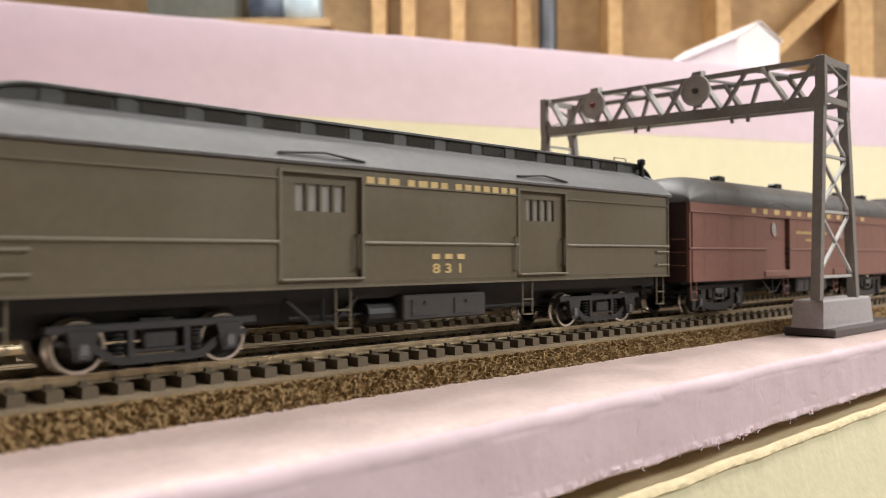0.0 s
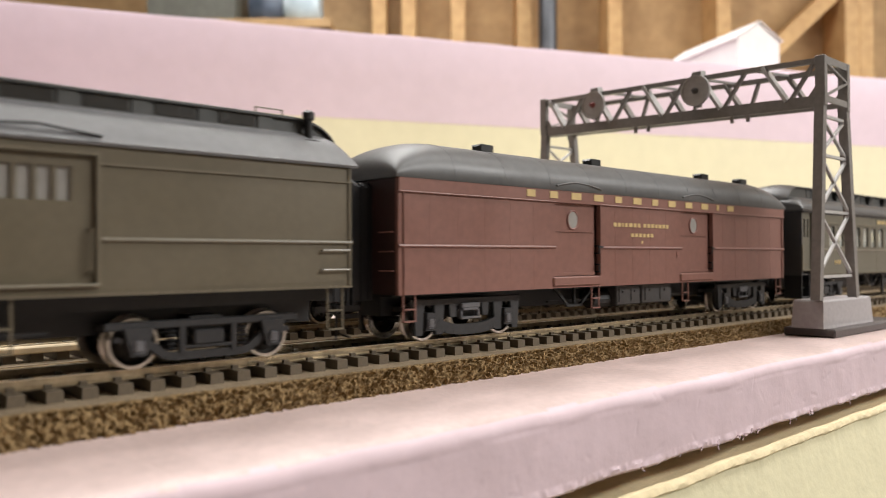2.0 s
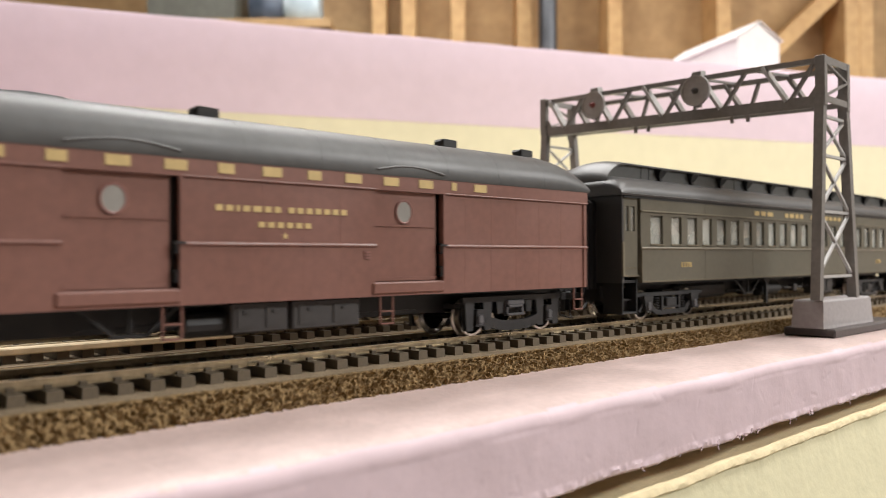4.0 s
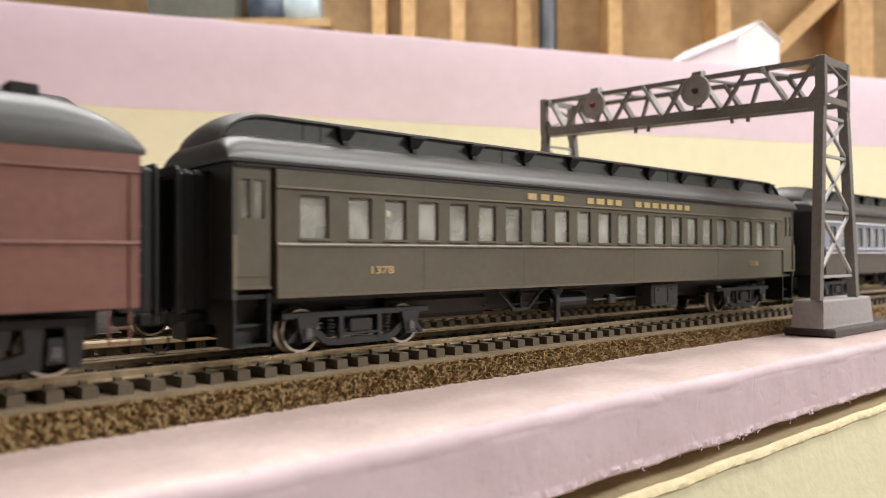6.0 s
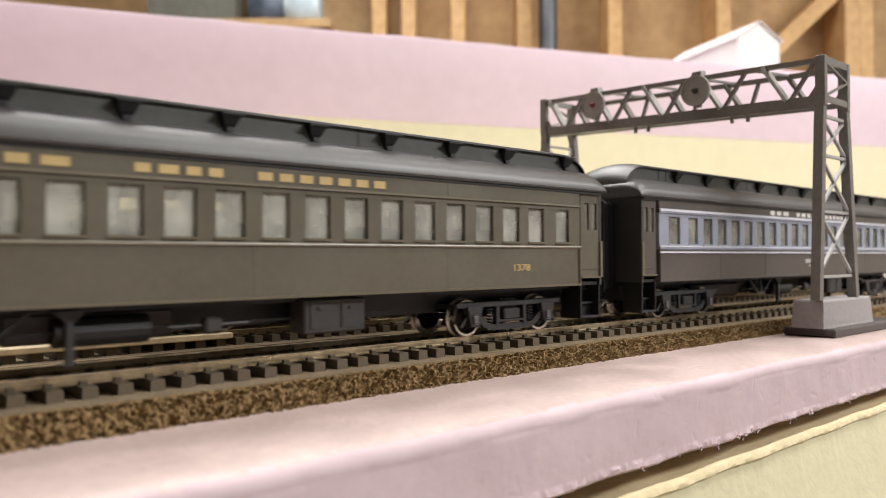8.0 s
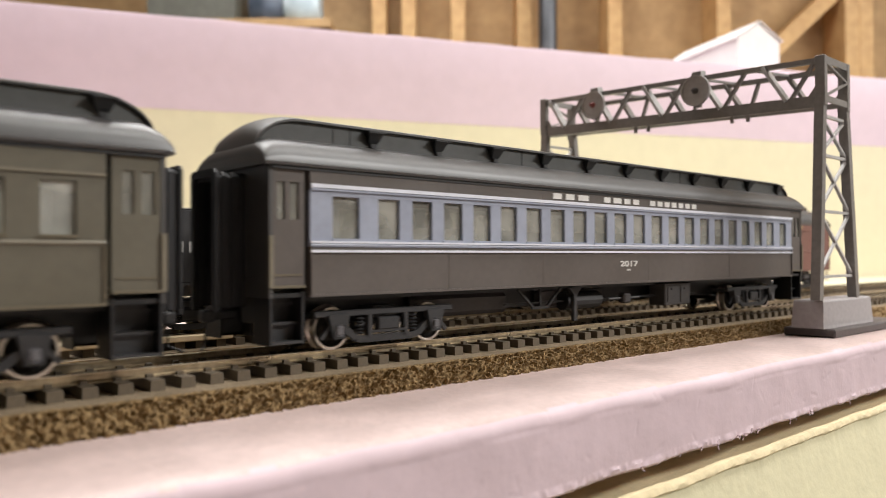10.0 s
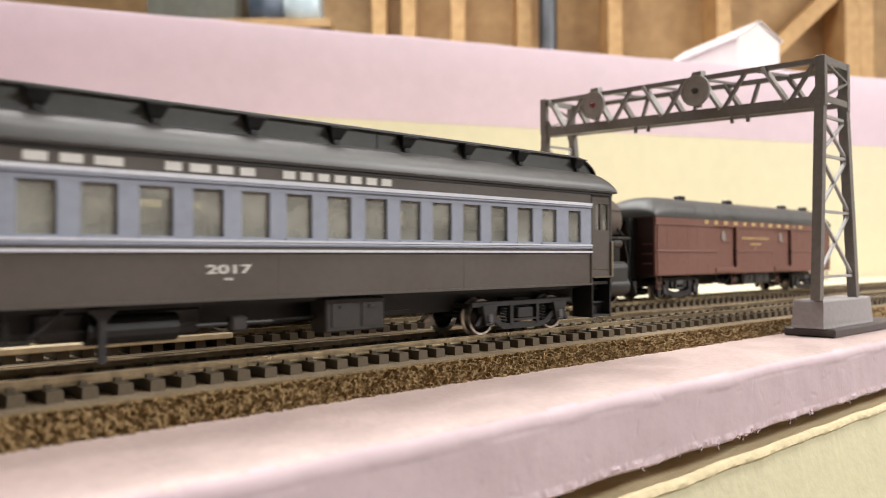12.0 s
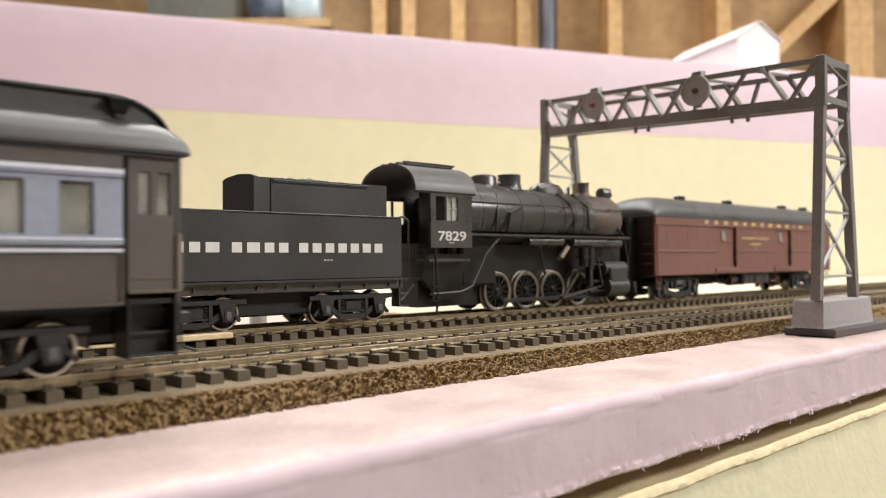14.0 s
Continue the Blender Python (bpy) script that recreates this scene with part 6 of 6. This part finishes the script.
def card_house():
    P = Vector((1.0630, 0.3120, 0.2845))
    t = thing("card_house", "small white card house mock-up on the pink terrace", "model house", Matrix.Translation(P))
    Lh, Wd, He, Hp = 0.165, 0.070, 0.050, 0.0735
    th = 0.0012
    ang = HOUSE_TURN
    t.matrix_basis = Matrix.Translation(P) @ pose(0, 0, 0, 0, 0, ang)
    part("wall", boxes((0, Lh, 0, th, 0, He)), M_CARD, t)
    part("wall", boxes((0, Lh, Wd - th, Wd, 0, He)), M_CARD, t)
    for x in (0, Lh - th):
        bm = bmesh.new()
        prof = [(th, 0), (Wd - th, 0), (Wd - th, He), (Wd / 2, Hp - 0.001), (th, He)]
        loft(bm, [[(xx, y, z) for y, z in prof] for xx in (x, x + th)])
        bmesh.ops.recalc_face_normals(bm, faces=bm.faces)
        part("gable", bm, M_CARD, t)
    for s in (-1, 1):
        bm = bmesh.new()
        y0 = Wd / 2
        secs = [[(x, y0, Hp), (x, y0 + s * (Wd / 2 + 0.004), He - 0.002), (x, y0 + s * (Wd / 2 + 0.004), He - 0.002 + th), (x, y0, Hp + th)] for x in (-0.003, Lh + 0.003)]
        loft(bm, secs)
        bmesh.ops.recalc_face_normals(bm, faces=bm.faces)
        part("roof", bm, M_CARD, t)
    return t


HOUSE_TURN = 66.5
card_house()

bm = boxes((-0.02, 0.1085, 0.0505, 0.0555, 0.0068, 0.0086), bev=0.0003)
tagged(part("wood_strip", bm, M_SHIM), "pale wooden strip lying along the rear track ties", "wood strip")


# a small pale upright post of unknown kind, given a bottle's outline
bm = bmesh.new()
lathe(bm, [(0.0034, 0.0), (0.0034, 0.0100), (0.0029, 0.0115), (0.0020, 0.0120), (0.0020, 0.0155), (0.0024, 0.0157), (0.0024, 0.0172), (0.0006, 0.0174)], pose(0.1470, 0.1070, 0), 20)
tagged(part("bottle", bm, M_CARD, smooth=True), "small white bottle-shaped post standing behind the rear track", "bottle")


# ---- workshop background ----
def workshop_background():
    bm = bmesh.new()
    beam(bm, (0.684, 0.06, 0.39), (1.284, 0.06, 0.96), 0.085, 0.04)
    part("brace", bm, M_STUD, wall_n)
    bm = bmesh.new()
    rod(bm, (0.272, -0.05, -1.05), (0.272, -0.05, 1.30), 0.024, 20)
    ob = tagged(part("conduit", bm, M_PIPE, smooth=True), "dark grey vertical conduit before the stud wall", "pipe")
    ob.matrix_basis = STUD_M
    def bag(name, x0, x1, material, label):
        bm = bmesh.new()
        secs = []
        for i in range(9):
            k = 0.72 + 0.28 * math.sin(math.pi * (i + 0.6) / 9.2)
            secs.append([(x0 + (x1 - x0) * i / 8, -0.12 + 0.05 * k * math.cos(a * math.pi / 6), 0.655 + 0.058 * k * math.sin(a * math.pi / 6)) for a in range(12)])
        loft(bm, secs)
        bmesh.ops.recalc_face_normals(bm, faces=bm.faces)
        ob = part(name, bm, material, smooth=True)
        ob.matrix_basis = STUD_M
        return tagged(ob, label, "bag")

    bag("storage_bag", -0.385, -0.300, M_PALEBAG, "pale blue plastic bag on a wooden shelf")
    bag("storage_bag", -0.470, -0.388, M_BLUEBOX, "dark blue plastic bag on a wooden shelf")
    bm = bmesh.new()
    loft(bm, [[(-0.60 + sx * (0.115 + d), -0.11 + sy * (0.085 + d), z) for sx, sy in ((-1, -1), (1, -1), (1, 1), (-1, 1))] for d, z in ((-0.012, 0.598), (0.0, 0.80), (0.008, 0.802), (0.008, 0.815), (-0.004, 0.815))])
    bmesh.ops.recalc_face_normals(bm, faces=bm.faces)
    tub = part("storage_tub", bm, M_TUB)
    tub.matrix_basis = STUD_M
    tagged(tub, "dark grey-green plastic storage tub on a wooden shelf", "tub")
    sh = part("shelf", boxes((-0.75, -0.26, -0.22, 0.0, 0.575, 0.597), bev=0.002), M_SHEATH)
    sh.matrix_basis = STUD_M
    tagged(sh, "brown wooden shelf on the stud wall", "shelf")


workshop_background()


# ---- track: rails, then ties ----
def rail(parent, y, x0, x1):
    prof = [(-0.0009, 0.0), (0.0009, 0.0), (0.0009, 0.00025), (0.00025, 0.0006), (0.00025, 0.0014), (0.00042, 0.0016), (0.00042, 0.00195)]
    bm = bmesh.new()
    full = prof + [(-a, b) for a, b in reversed(prof[2:])]
    loft(bm, [[(x, y + a, 0.00670 + b) for a, b in full] for x in (x0, x1)])
    bmesh.ops.recalc_face_normals(bm, faces=bm.faces)
    r = part("rail", bm, M_RAIL, parent)
    bm = boxes((x0, x1, y - 0.00040, y + 0.00040, 0.00865, 0.00870))
    part("rail_head", bm, M_RAILTOP, r, "bright worn rail head")
    return r


def tie_mesh():
    bm = bmesh.new()
    vs = box(bm, -0.00155, 0.00155, -0.0147, 0.0147, 0.0043, 0.00676)
    for v in vs:
        if v.co.z > 0.006:
            v.co.x *= 0.93
            v.co.y *= 0.995
    for yr in (-0.0086, 0.0086):
        for s in (-1, 1):
            box(bm, -0.0007, 0.0007, yr + s * 0.00135 - 0.00055, yr + s * 0.00135 + 0.00055, 0.0067, 0.00745)
    return bm


def track(yc, xs_start, count, stuff_to, label):
    t = thing("track", label, "railway track", pose(0, yc, 0), kind="structure")
    for y in (-0.0086, 0.0086):
        rail(t, y, -0.10, 1.45)
    first = part("tie", tie_mesh(), M_TIE, t)
    rnd = random.Random(int(yc * 1000))
    x = xs_start
    first.matrix_basis = pose(x, 0, 0)
    for i in range(1, count):
        x = xs_start + 0.00641068 * i
        share("tie", first, t, pose(x, rnd.uniform(-0.0001, 0.0001), 0, 0, 0, rnd.uniform(-0.7, 0.7)))
    bm = bmesh.new()
    x += 0.00641068
    while x < stuff_to:
        box(bm, x - 0.0015, x + 0.0015, -0.0147, 0.0147, 0.0043, 0.00676)
        x += 0.00641068
    tagged(part("far_ties", bm, M_TIE, t), kind="stuff")
    return t


near = track(0.0, 0.0355823 - 0.00155 - 0.00641068 * 6, 110, 1.44, "front model track with brown ties and nickel silver rails")
far = track(REAR_Y, 0.0342, 150, 1.44, "rear model track with brown ties and nickel silver rails")
bm = boxes((0.1170, 0.1260, -0.0098, -0.0074, 0.00672, 0.0078), bev=0.0002)
part("rail_joiner", bm, M_RAIL, near)


# ---- what moves ----
def motions():
    times = [0.5 * i for i in range(29)]
    for car, x0 in TRAIN:
        walk(car, [(t, pose(x0 + shift(t), 0, ZR)) for t in times])
    fine = [0.1 * i for i in range(141)]
    for w in MOVING_WHEELS:
        x, y, z = w.matrix_basis.translation
        walk(w, [(t, pose(x, y, z, 0, math.degrees(shift(t) / 0.0053), 0)) for t in fine])


motions()
